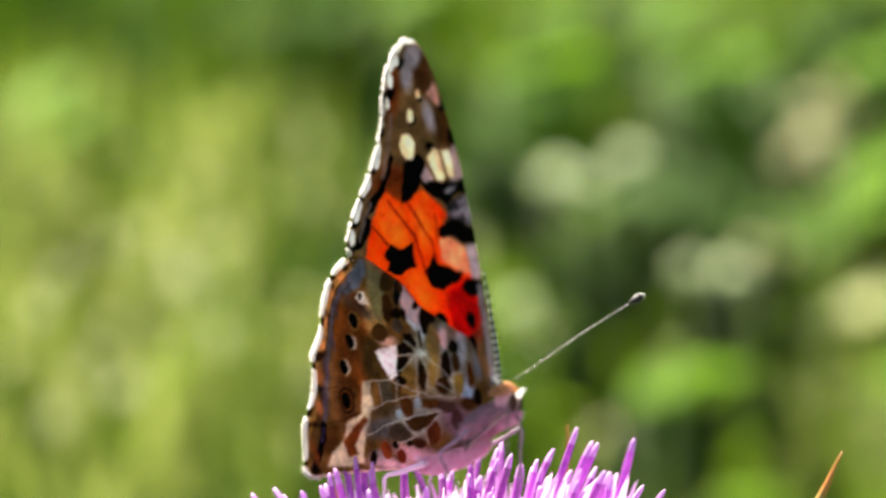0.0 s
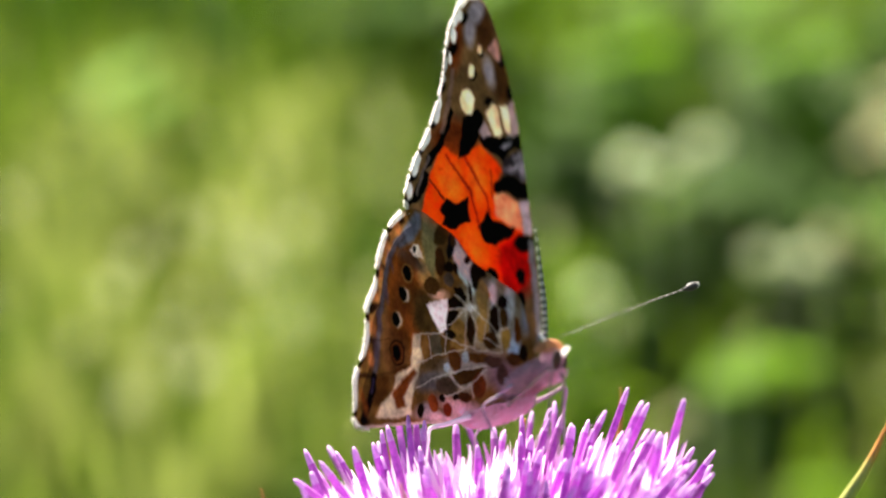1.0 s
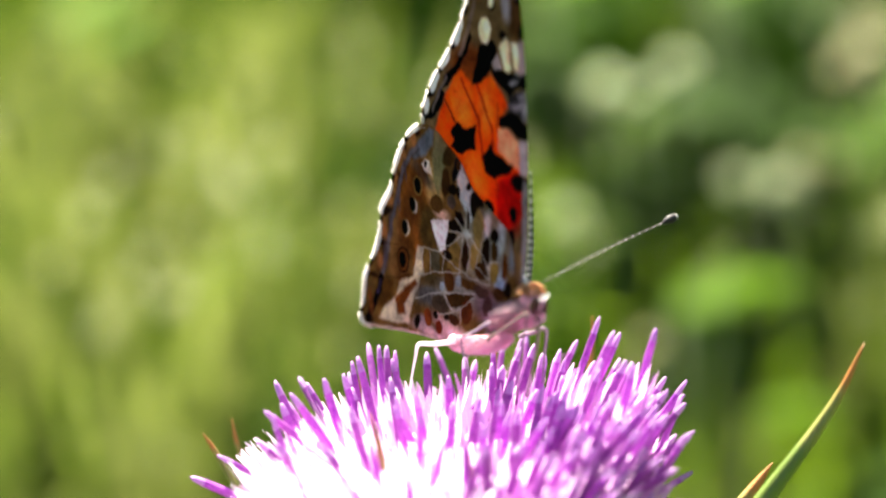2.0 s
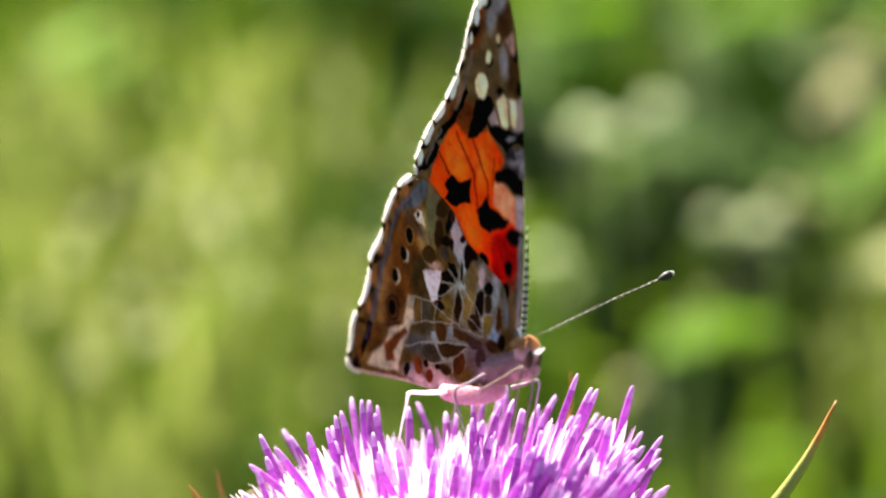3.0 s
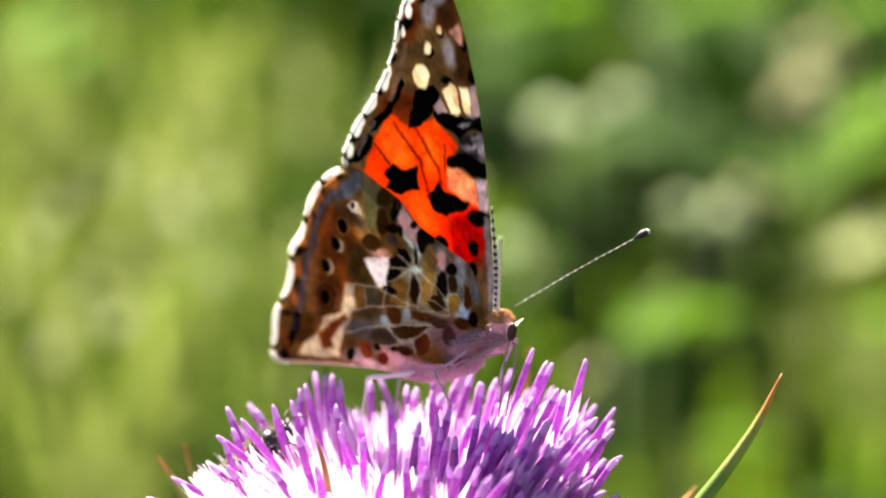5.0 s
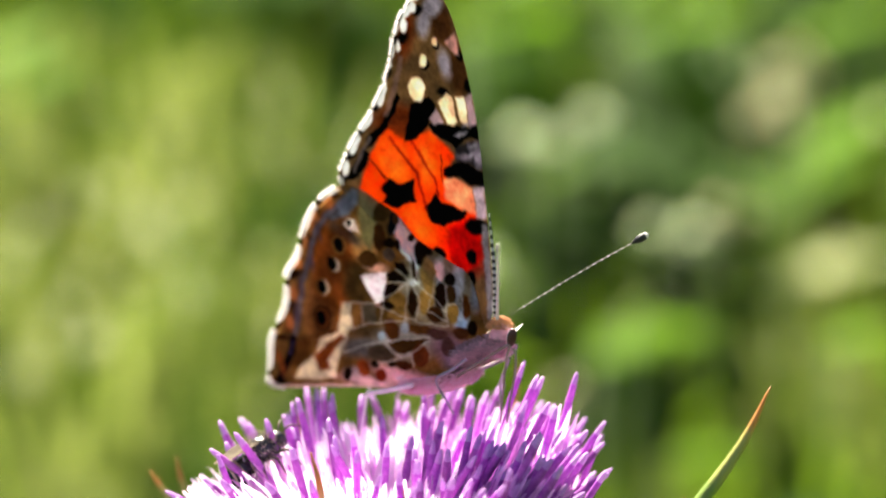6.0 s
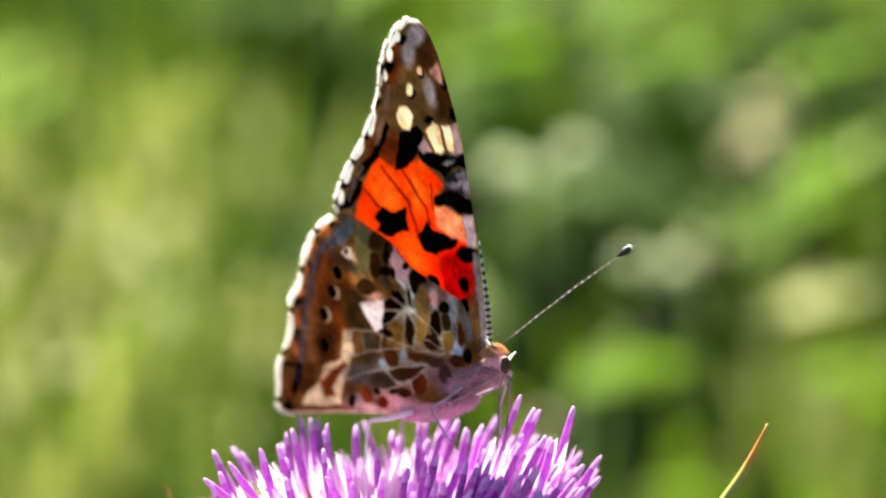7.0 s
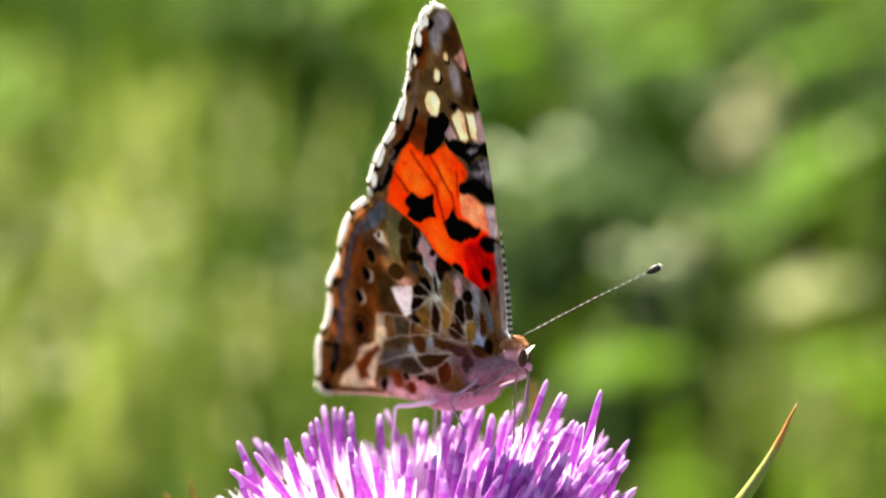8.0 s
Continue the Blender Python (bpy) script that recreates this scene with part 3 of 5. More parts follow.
def thistle():
    t = thing("thistle", "purple thistle flower head with orange-tipped spines", "flower", (HEAD.x, HEAD.y, 0))
    h = HEAD.z
    rod("stem", STEM, t, [(0.02, 0.03, -0.03), (0.012, 0.02, 0.25), (0.003, 0.004, 0.5), (0, 0, h - 0.026)], (0.005, 0.004, 0.0035), 20, 10, "green ridged thistle stem")
    blob("involucre", GREEN_BRACT, t, (0, 0, h - 0.017), (0.0125, 0.0125, 0.0125), 90, "green scaly involucre", 0.1)
    lit_mats, deep_mats = [TUBE, LOBE, ANTHER, STYLE], [TUBE, LOBE_DEEP, ANTHER, STYLE]
    shapes = []
    rnd = random.Random(5)
    for k in range(9):
        v, f, s = floret_mesh(0.0135 + 0.0006 * k, k)
        me = mesh_object("floret", v, f, deep_mats, t, slots=s).data
        shapes.append(me)
    firsts = [ob for ob in t.children if ob.name.startswith("floret")]
    n = 0
    golden = math.pi * (3 - math.sqrt(5))
    joined_v, joined_f, joined_s = [], [], []
    bare_v, bare_f, bare_s = [], [], []
    lean = pose(0, 0, 0, 0, HEAD_LEAN, 0).to_3x3()
    total = 660
    for i in range(total):
        f = (i + 0.5) / total
        th = math.acos(1 - f * 1.02) if f < 0.97 else math.radians(92)
        th += rnd.gauss(0, 0.05)
        ph = i * golden + rnd.gauss(0, 0.05)
        swell = rnd.uniform(0.80, 1.07) + (0.12 if rnd.random() < 0.18 else 0)
        tip = Vector((SPAN * math.sin(th) * math.cos(ph) * swell, SPAN * math.sin(th) * math.sin(ph) * swell, RISE * (max(0.0, math.cos(th)) ** 0.7 - (0.06 if th > 1.5 else 0)) * rnd.uniform(0.74, 1.14)))
        k = rnd.randrange(9)
        ln = 0.0135 + 0.0006 * k
        tip = lean @ tip + Vector((-0.0006, 0, 0))
        if tip.x < 0:
            tip = Vector((tip.x * 0.95, tip.y, tip.z + min(0.0006, -0.1 * tip.x)))
        if tip.x > 0:
            tip = Vector((tip.x * 0.85, tip.y, tip.z + 0.07 * tip.x))
            if tip.x > 0.0105 and rnd.random() < 0.30:
                tip = Vector((tip.x * 0.98, tip.y, tip.z + rnd.uniform(0.0006, 0.0022)))
        # the florets under the insect are pressed down
        if tip.y < 0.007 and -0.013 < tip.x < 0.0115:
            tip.z = min(tip.z, 0.0098 - rnd.uniform(0, 0.0012))
        root = Vector((tip.x * 0.30, tip.y * 0.30, -0.008))
        d = (tip - root).normalized() + Vector((rnd.gauss(0, .085), rnd.gauss(0, .085), rnd.gauss(0, .06)))
        d.normalize()
        q = d.to_track_quat("Z", "Y") @ Euler((0, 0, rnd.uniform(0, 6.28))).to_quaternion()
        m = Matrix.LocRotScale(Vector((0, 0, h)) + tip - d * ln, q, None)
        front = tip.y < 0.016
        # mostly whitish short florets to the left: sunlit white put into the colour
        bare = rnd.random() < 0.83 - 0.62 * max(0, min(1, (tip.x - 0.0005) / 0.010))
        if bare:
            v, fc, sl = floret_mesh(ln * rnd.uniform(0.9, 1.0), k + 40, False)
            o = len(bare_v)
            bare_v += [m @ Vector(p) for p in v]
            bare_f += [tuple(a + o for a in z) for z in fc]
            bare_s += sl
        elif n < 288 and front:
            ob = firsts[n] if n < 9 else new("floret", shapes[k])
            if n < 9:
                ob.data = shapes[k]
            ob.parent = t
            ob.matrix_basis = m
            n += 1
        else:
            v, fc, s = floret_mesh(ln, k)
            o = len(joined_v)
            joined_v += [m @ Vector(p) for p in v]
            joined_f += [tuple(a + o for a in z) for z in fc]
            joined_s += s
    # the longest florets, which stand out over the rest of the head
    for k, where in enumerate((
        (0.0141, 0.2140, 0.6939), (0.0123, 0.2100, 0.6922), (0.0167, 0.2140, 0.6874), (0.0158, 0.2080, 0.6872),
        (0.0093, 0.2180, 0.6934), (-0.0150, 0.2160, 0.6896), (-0.0132, 0.2200, 0.6890), (-0.0114, 0.2190, 0.6908),
        (-0.0100, 0.2220, 0.6902), (-0.0084, 0.2220, 0.6898), (-0.0190, 0.2140, 0.6874), (-0.0197, 0.2100, 0.6878),
    )):
        tip = Vector(where) - Vector((HEAD.x, HEAD.y, h))
        d = (tip - Vector((tip.x * 0.45, tip.y * 0.4, -0.010))).normalized()
        ob = new("floret", shapes[k % 9])
        ob.parent = t
        ob.matrix_basis = Matrix.LocRotScale(Vector((0, 0, h)) + tip - d * (0.0135 + 0.0006 * (k % 9)), d.to_track_quat("Z", "Y"), None)
    tagged(mesh_object("floret_mass", joined_v, joined_f, deep_mats, t, slots=joined_s), kind="stuff")
    tagged(mesh_object("young_floret_mass", bare_v, bare_f, lit_mats, t, slots=bare_s), "whitish short florets, coloured as sunlit", kind="stuff")
    off = -Vector((HEAD.x, HEAD.y, 0))
    for tip, mid, low, r, part_orange, said in (
        ((0.0307, 0.2145, 0.6929), (0.0275, 0.2138, 0.6867), (0.0233, 0.2127, 0.6816), 0.0012, 0.5, "long green spine with an orange tip"),
        ((0.0246, 0.2257, 0.679), (0.0227, 0.2251, 0.6766), (0.02, 0.2244, 0.6737), 0.0012, 0.75, "orange-brown spine"),
        ((-0.0262, 0.2276, 0.6814), (-0.0247, 0.2271, 0.6791), (-0.0222, 0.2262, 0.6749), 0.0006, 0.6, "straw-coloured spine"),
        ((-0.0241, 0.2324, 0.6813), (-0.0232, 0.2316, 0.678), (-0.0217, 0.2304, 0.6724), 0.0006, 0.6, ""),
        ((-0.0101, 0.2049, 0.6897), (-0.0092, 0.2041, 0.686), (-0.0079, 0.2045, 0.6797), 0.0007, 0.7, ""),
        ((-0.0024, 0.2038, 0.688), (-0.0023, 0.203, 0.6849), (-0.0021, 0.2044, 0.6787), 0.0009, 0.5, ""),
        ((0.0097, 0.2148, 0.6888), (0.0097, 0.2118, 0.6844), (0.0094, 0.2084, 0.6782), 0.0011, 0.62, ""),
        ((0.009, 0.2362, 0.6899), (0.0089, 0.2354, 0.6863), (0.0083, 0.2328, 0.6806), 0.0005, 0.8, ""),
        ((-0.0123, 0.2346, 0.6847), (-0.0121, 0.2342, 0.683), (-0.0108, 0.232, 0.6783), 0.0005, 0.8, ""),
        ((0.0001, 0.224, 0.6901), (-0.0001, 0.2235, 0.6876), (-0.0002, 0.22, 0.6827), 0.0005, 0.8, ""),
    ):
        tip, mid, low = Vector(tip) + off, Vector(mid) + off, Vector(low) + off
        out = Vector((low.x, low.y, 0)).normalized() * 0.011
        foot = Vector((out.x, out.y, h - 0.022))
        tipped_spine(t, [foot, low.lerp(foot, 0.25), mid, tip], r, said, part_orange * 0.6)
    for k in range(26):
        a = k * 2.4
        r = 0.0115
        up = Vector((math.cos(a) * r, math.sin(a) * r, h - 0.016 - 0.006 * (k % 3)))
        out = up + Vector((math.cos(a) * 0.006, math.sin(a) * 0.006, 0.003))
        tipped_spine(t, [up * 0.999, (up + out) / 2 + Vector((0, 0, -0.0006)), out], 0.0011, "", 0.3)
    return t


thistle()


# ---- the butterfly; its own space: x towards the head, z up, millimetres in the numbers ----
def outline(pts, n):
    """A smooth closed line through pts, n points at even steps."""
    p = np.array(pts, dtype=float)
    k = len(p)
    fine = []
    for i in range(k):
        a, b, c, d = p[i - 1], p[i], p[(i + 1) % k], p[(i + 2) % k]
        for t in np.linspace(0, 1, 24, endpoint=False):
            fine.append(0.5 * (2 * b + (c - a) * t + (2 * a - 5 * b + 4 * c - d) * t * t + (3 * b - a - 3 * c + d) * t ** 3))
    fine = np.array(fine)
    seg = np.linalg.norm(np.roll(fine, -1, 0) - fine, axis=1)
    s = np.concatenate([[0], np.cumsum(seg)])
    closed = np.vstack([fine, fine[:1]])
    q = np.linspace(0, s[-1], n, endpoint=False)
    which = np.interp(q, s, np.linspace(0, k, len(s)))
    return np.stack([np.interp(q, s, closed[:, 0]), np.interp(q, s, closed[:, 1])], 1), which


class Pattern:
    """Pigment laid down in layers over points of a wing."""

    def __init__(self, xz, ground_colour, wobble=0.05):
        self.x0, self.z0 = xz[:, 0], xz[:, 1]
        x, z = self.x0, self.z0
        self.x = x + wobble * (np.sin(3.1 * z + 1.3 * x) + 0.6 * np.sin(7.3 * z - 5.1 * x + 1))
        self.z = z + wobble * (np.sin(2.7 * x - 1.1 * z + 2) + 0.6 * np.sin(6.7 * x + 4.9 * z))
        self.c = np.tile(np.array(ground_colour, dtype=float), (len(x), 1))

    def lay(self, mask, colour):
        self.c += (np.array(colour) - self.c) * np.clip(mask, 0, 1)[:, None]

    def spot(self, colour, x, z, rx, rz, turn=0.0, soft=0.18):
        a = math.radians(turn)
        dx, dz = self.x - x, self.z - z
        u, v = dx * math.cos(a) + dz * math.sin(a), -dx * math.sin(a) + dz * math.cos(a)
        d = (1 - np.sqrt((u / rx) ** 2 + (v / rz) ** 2)) * min(rx, rz)
        self.lay(d / soft + 0.5, colour)

    def patch(self, colour, pts, soft=0.15):
        p = np.array(pts, dtype=float)
        d = np.full(len(self.x), 1e9)
        inside = np.zeros(len(self.x), dtype=bool)
        for i in range(len(p)):
            a, b = p[i - 1], p[i]
            e = b - a
            t = np.clip(((self.x - a[0]) * e[0] + (self.z - a[1]) * e[1]) / (e @ e), 0, 1)
            d = np.minimum(d, np.hypot(self.x - a[0] - t * e[0], self.z - a[1] - t * e[1]))
            if abs(e[1]) > 1e-9:
                cross = (a[1] > self.z) != (b[1] > self.z)
                inside ^= cross & (self.x < (self.z - a[1]) / e[1] * e[0] + a[0])
        self.lay(np.where(inside, d, -d) / soft + 0.5, colour)

    def line(self, colour, pts, width, soft=0.1, strength=1.0):
        p = np.array(pts, dtype=float)
        d = np.full(len(self.x), 1e9)
        for a, b in zip(p[:-1], p[1:]):
            e = b - a
            t = np.clip(((self.x - a[0]) * e[0] + (self.z - a[1]) * e[1]) / (e @ e), 0, 1)
            d = np.minimum(d, np.hypot(self.x - a[0] - t * e[0], self.z - a[1] - t * e[1]))
        self.lay(np.clip((width - d) / soft + 0.5, 0, 1) * strength, colour)


BLACK, DARK, BROWN, TAN = (0.012, 0.009, 0.008), (0.055, 0.026, 0.013), (0.17, 0.085, 0.035), (0.38, 0.26, 0.12)
RUST, ORANGE, RED, PINK = (0.34, 0.13, 0.04), (1.0, 0.24, 0.012), (0.62, 0.022, 0.012), (0.96, 0.56, 0.40)
CREAM, WHITE, LILAC, SMOKE = (1.0, 0.82, 0.67), (0.92, 0.90, 0.87), (0.54, 0.50, 0.54), (0.27, 0.22, 0.20)


def speckle(u, v, seed):
    """Smooth value noise from 0 to 1."""
    table = np.random.RandomState(seed).rand(64, 64)
    i, j = np.floor(u).astype(int), np.floor(v).astype(int)
    a, b = u - i, v - j
    a, b = a * a * (3 - 2 * a), b * b * (3 - 2 * b)
    at = lambda di, dj: table[(i + di) % 64, (j + dj) % 64]
    return (at(0, 0) * (1 - a) + at(1, 0) * a) * (1 - b) + (at(0, 1) * (1 - a) + at(1, 1) * a) * b


def wing(name, pts, base, rim, rim_repeat, gap, ground_colour, paint, parent, label, bulge, samples=560, rings=150, tone=(1, 1, 1)):
    """A thin wing spread out from its base. rim: the stretch of the outline, by control point, that has a fringe."""
    line, which = outline(pts, samples)
    base = np.array(base, dtype=float)
    s = np.concatenate([[0.0], np.linspace(0.012, 1, rings - 1) ** 0.85])
    grid = base + s[:, None, None] * (line - base)[None]
    xz = grid.reshape(-1, 2)
    p = Pattern(xz, ground_colour)
    paint(p)
    p.c *= np.array(tone)
    # fringe: white scales with dark ends of veins along the outer edge
    reach = np.linalg.norm(line - base, axis=1)
    edge = ((1 - s)[:, None] * reach[None]).reshape(-1)
    w = np.tile(which, rings)
    on_rim = np.clip((w - rim[0]) / 0.4, 0, 1) * np.clip((rim[1] - w) / 0.4, 0, 1)
    beat = 0.5 + 0.5 * np.sin(w * rim_repeat * 2 * math.pi)
    if gap < 1:
        p.lay(on_rim * np.clip((0.60 - edge) / 0.2, 0, 1) * np.clip((0.12 - beat) / 0.1, 0, 1), DARK)
    p.lay(on_rim * np.clip((0.46 + 0.14 * beat - edge) / 0.12, 0, 1) * np.clip((beat - gap) / 0.15, 0, 1), WHITE)
    # mottled scales: broad clouds and fine streaks along the rays of the wing
    cloud = speckle(xz[:, 0] * 1.3, xz[:, 1] * 1.3, 3)
    ray = np.arctan2(xz[:, 1] - base[1], xz[:, 0] - base[0]) * 26
    streak = speckle(ray, np.hypot(xz[:, 0] - base[0], xz[:, 1] - base[1]) * 0.9, 4)
    fine = speckle(xz[:, 0] * 4.5, xz[:, 1] * 4.5, 5)
    p.c *= (0.60 + 0.34 * cloud + 0.24 * streak + 0.26 * fine)[:, None]
    y = bulge(xz[:, 0], xz[:, 1])
    verts = np.stack([xz[:, 0], y, xz[:, 1]], 1) / 1000
    faces = []
    for j in range(rings - 1):
        for i in range(samples):
            a, b = j * samples + i, j * samples + (i + 1) % samples
            faces.append((a, b, b + samples, a + samples))
    return mesh_object(name, verts, faces, WING, parent, label, pigment=np.clip(p.c * 1.17, 0, 1) ** 1.6)


FORE = [(-5.18, 30.82), (-6.92, 30.23), (-8.62, 28.39), (-9.6, 25.97), (-9.93, 24.18), (-10.99, 21.57), (-12.3, 19.32), (-13.75, 17.34), (-14.96, 15.32), (-15.65, 13.17), (-13.2, 10.81), (-8.09, 6.96), (-3.08, 2.93), (0, 0.67), (0.74, 1.9), (0.87, 4.46), (0.63, 7.99), (0.28, 11.98), (-0.13, 16.45), (-0.66, 20.64), (-1.62, 24.77), (-2.57, 27.91), (-3.78, 30.16)]
HIND = [(-15.73, 12.64), (-17.67, 11.66), (-19.31, 10.17), (-20.5, 8.18), (-21.36, 5.83), (-22.71, 3.9), (-22.82, 1.99), (-23.36, -0.14), (-24.67, -2.61), (-24.87, -5.11), (-25.05, -6.68), (-23.94, -7.17), (-20.89, -6.88), (-17.47, -6.43), (-12.79, -5.94), (-8.22, -5.52), (-4.7, -4.57), (-1.55, -2.28), (0.12, 0.17), (-0.42, 2.66), (-1.46, 5.45), (-3.37, 6.59), (-5.24, 7.55), (-7.12, 8.52), (-9.14, 10.46), (-11.12, 11.5), (-13.43, 12.61)]


def paint_fore(p):
    p.spot(RUST, -8.92, 18.43, 2.86, 2.04, 0, 1.2)
    p.spot((0.25, 0.14, 0.06), -2.05, 23.75, 1.4, 2.29, 5, 0.8)
    p.spot((0.24, 0.13, 0.06), -3.98, 27.83, 1.27, 1.84, 10, 0.8)
    p.spot(RUST, -8.2, 27.07, 1.02, 2.55, -12, 1.0)
    p.spot(LILAC, -4.89, 29.31, 1.27, 0.92, 30, 0.5)
    p.spot(LILAC, -6.01, 27.7, 0.76, 1.22, -10, 0.6)
    p.spot(LILAC, -3.76, 24.27, 0.7, 1.33, 12, 0.6)
    p.patch(ORANGE, [(-10.26, 18.11), (-8.24, 17.02), (-7.04, 17.83), (-5.66, 18.11), (-4.11, 17.14), (-2.88, 16.14), (-3.75, 15.2), (-3.95, 13.82), (-2.11, 11.22), (-0.58, 11.39), (-0.4, 9.38), (-0.65, 6.72), (-2.07, 6.03), (-4.32, 4.83), (-8.09, 6.96), (-13.44, 12.3), (-12.63, 14.5), (-11.83, 16.13)], 0.4)
    p.spot((1.0, 0.36, 0.05), -9.27, 15.59, 1.52, 2.04, 30, 1.8)
    p.spot((1.0, 0.36, 0.05), -5.99, 15.8, 1.02, 1.94, 10, 1.4)
    p.spot((1.0, 0.34, 0.04), -7.11, 10.17, 1.02, 1.53, -40, 1.4)
    p.spot((1.0, 0.42, 0.08), -9.6, 15.0, 0.9, 1.5, 35, 1.2)
    p.spot((1.0, 0.42, 0.08), -6.2, 15.3, 0.7, 1.5, 15, 1.0)
    p.spot((1.0, 0.38, 0.06), -6.8, 9.4, 0.7, 1.6, 45, 1.0)
    p.spot(RED, -1.9, 8.1, 2.1, 2.4, 0, 1.6)
    p.line((0.55, 0.09, 0.012), [(-10.01, 17.47), (-7.07, 14.27), (-6.03, 11.06)], 0.10, 0.5, 0.55)
    p.line((0.55, 0.09, 0.012), [(-7.67, 17.27), (-5.19, 13.95), (-4.76, 12.46)], 0.10, 0.5, 0.55)
    p.patch(RED, [(-3.66, 9.83), (-0.7, 10.87), (-0.46, 8.87), (-0.71, 6.61), (-2.07, 5.88), (-3.37, 6.49)], 0.6)
    p.patch(PINK, [(-4.26, 13.94), (-3.2, 14.3), (-1.12, 13.45), (-0.7, 10.97), (-2.05, 11.43), (-3.22, 11.81), (-4.08, 12.28)], 0.35)
    p.patch((0.13, 0.11, 0.12), [(-3, 17.04), (-0.07, 17.75), (0.17, 14.98), (-1.41, 15.53), (-2.76, 15.6)], 0.3)
    p.spot((0.50, 0.45, 0.50), -0.45, 16.4, 0.42, 1.15, 4, 0.35)
    p.spot((0.46, 0.40, 0.44), -2.0, 16.1, 0.75, 0.30, -8, 0.3)
    p.spot((0.40, 0.36, 0.40), -1.2, 16.9, 0.30, 0.50, 20, 0.3)
    p.patch((0.66, 0.58, 0.62), [(-1.06, 13.45), (0.1, 13.67), (0.34, 10.73), (-0.7, 10.77)], 0.3)
    p.patch(BLACK, [(-11.03, 12.75), (-10.06, 13.72), (-9.11, 13.25), (-7.26, 13.79), (-7.46, 12.59), (-7.09, 11.81), (-8.3, 11.48), (-9.13, 11.03), (-10.73, 11.38), (-10.46, 12.13)])
    p.patch(BLACK, [(-6.15, 11.3), (-5.07, 12.69), (-4.46, 11.89), (-3.53, 11.73), (-1.62, 11.17), (-2.3, 10.49), (-3.23, 10.29), (-4.29, 9.71), (-5.72, 10.17)])
    p.patch(BLACK, [(-4.25, 14.95), (-2.89, 15.64), (-1.47, 15.57), (0.17, 14.83), (0.22, 13.58), (-1.18, 13.69), (-2.59, 14.26), (-4.13, 14.25)])
    p.patch(BLACK, [(-5.78, 18.8), (-4.53, 19.11), (-3.11, 18.73), (-1.7, 19), (-0.31, 19.23), (-0.19, 17.74), (-1.4, 17.83), (-2.88, 16.9), (-3.92, 17.4), (-5.41, 18.08)])
    p.patch(BLACK, [(-7.64, 20.57), (-5.63, 21.33), (-4.89, 20.54), (-5.71, 18.86), (-7.16, 17.42), (-8.43, 17.1), (-8.1, 18.66), (-7.83, 19.84)])
    p.patch(BLACK, [(-9.21, 21.46), (-8.83, 20.93), (-9.42, 19.71), (-10.26, 18.27), (-11.76, 16.7), (-12.6, 16.21), (-12.46, 17.25), (-11.02, 18.51), (-9.99, 19.87)])
    p.patch(BLACK, [(-12.86, 16.29), (-12.09, 15.84), (-12.82, 14.33), (-13.94, 13.39), (-15, 13.08), (-13.79, 14.91)])
    p.spot(BLACK, -0.7, 10.01, 1.27, 0.71)
    p.spot(BLACK, -1.27, 7.25, 0.51, 0.71, 20)
    p.spot(BLACK, -4.8, 7.24, 0.76, 0.61)
    p.spot(BLACK, -1.27, 5.37, 0.38, 0.66, 20)
    p.spot(BLACK, -1.2, 22.43, 0.51, 0.61, 10, 0.3)
    p.spot(BLACK, -2.04, 25.04, 0.44, 0.41, 10, 0.3)
    p.spot(BLACK, -4.14, 21.8, 0.64, 0.36, 0, 0.3)
    p.patch(CREAM, [(-4.64, 20.81), (-3.65, 21.74), (-3.04, 21.39), (-2.62, 19.23), (-2.99, 18.79), (-3.73, 18.98)], 0.2)
    p.patch(CREAM, [(-2.79, 21.41), (-1.63, 21.4), (-1.34, 18.84), (-2.25, 19.26)], 0.2)
    p.patch((0.60, 0.50, 0.52), [(-1.63, 21.4), (-0.9, 21.86), (-0.43, 19.12), (-1.22, 18.75)], 0.25)
    p.patch((0.55, 0.46, 0.48), [(-5.65, 19.32), (-4.96, 20.23), (-4.1, 19.1), (-5.15, 18.71)], 0.2)
    p.spot(CREAM, -7, 21.88, 0.89, 1.17, 10)
    p.spot(BLACK, -6.04, 24.11, 0.51, 0.56)
    p.spot(CREAM, -6.23, 24.45, 0.44, 0.61, -12)
    p.spot(BLACK, -4.73, 25.85, 0.38, 0.41)
    p.spot((0.75, 0.62, 0.50), -4.85, 26.14, 0.35, 0.41)
    p.patch((0.75, 0.55, 0.52), [(-3.62, 26.22), (-2.58, 27.08), (-2.16, 25.97), (-2.1, 25.13), (-2.71, 25.09)], 0.3)
    p.line((0.45, 0.07, 0.012), [(-10.01, 17.47), (-7.07, 14.27), (-6.03, 11.06)], 0.10, 0.14, 0.8)
    p.line((0.45, 0.07, 0.012), [(-7.67, 17.27), (-5.19, 13.95), (-4.76, 12.46)], 0.10, 0.14, 0.8)
    p.line(DARK, [(-12.16, 15.32), (-10.44, 13.68)], 0.09, 0.12, 0.8)
    p.line(DARK, [(-4.49, 16.04), (-4.38, 13.77)], 0.08, 0.12, 0.7)
    p.line((0.42, 0.32, 0.28), [(-8.67, 24.53), (-9.32, 22.21), (-10.37, 19.48)], 0.28, 0.3, 0.8)
    p.line((0.5, 0.42, 0.40), [(-12.13, 17.28), (-13.4, 15.21), (-13.93, 14.01)], 0.16, 0.25, 0.7)
    p.line((0.45, 0.42, 0.44), [(0.74, 1.9), (0.39, 6.44), (0.09, 9.94)], 0.35, 0.3)
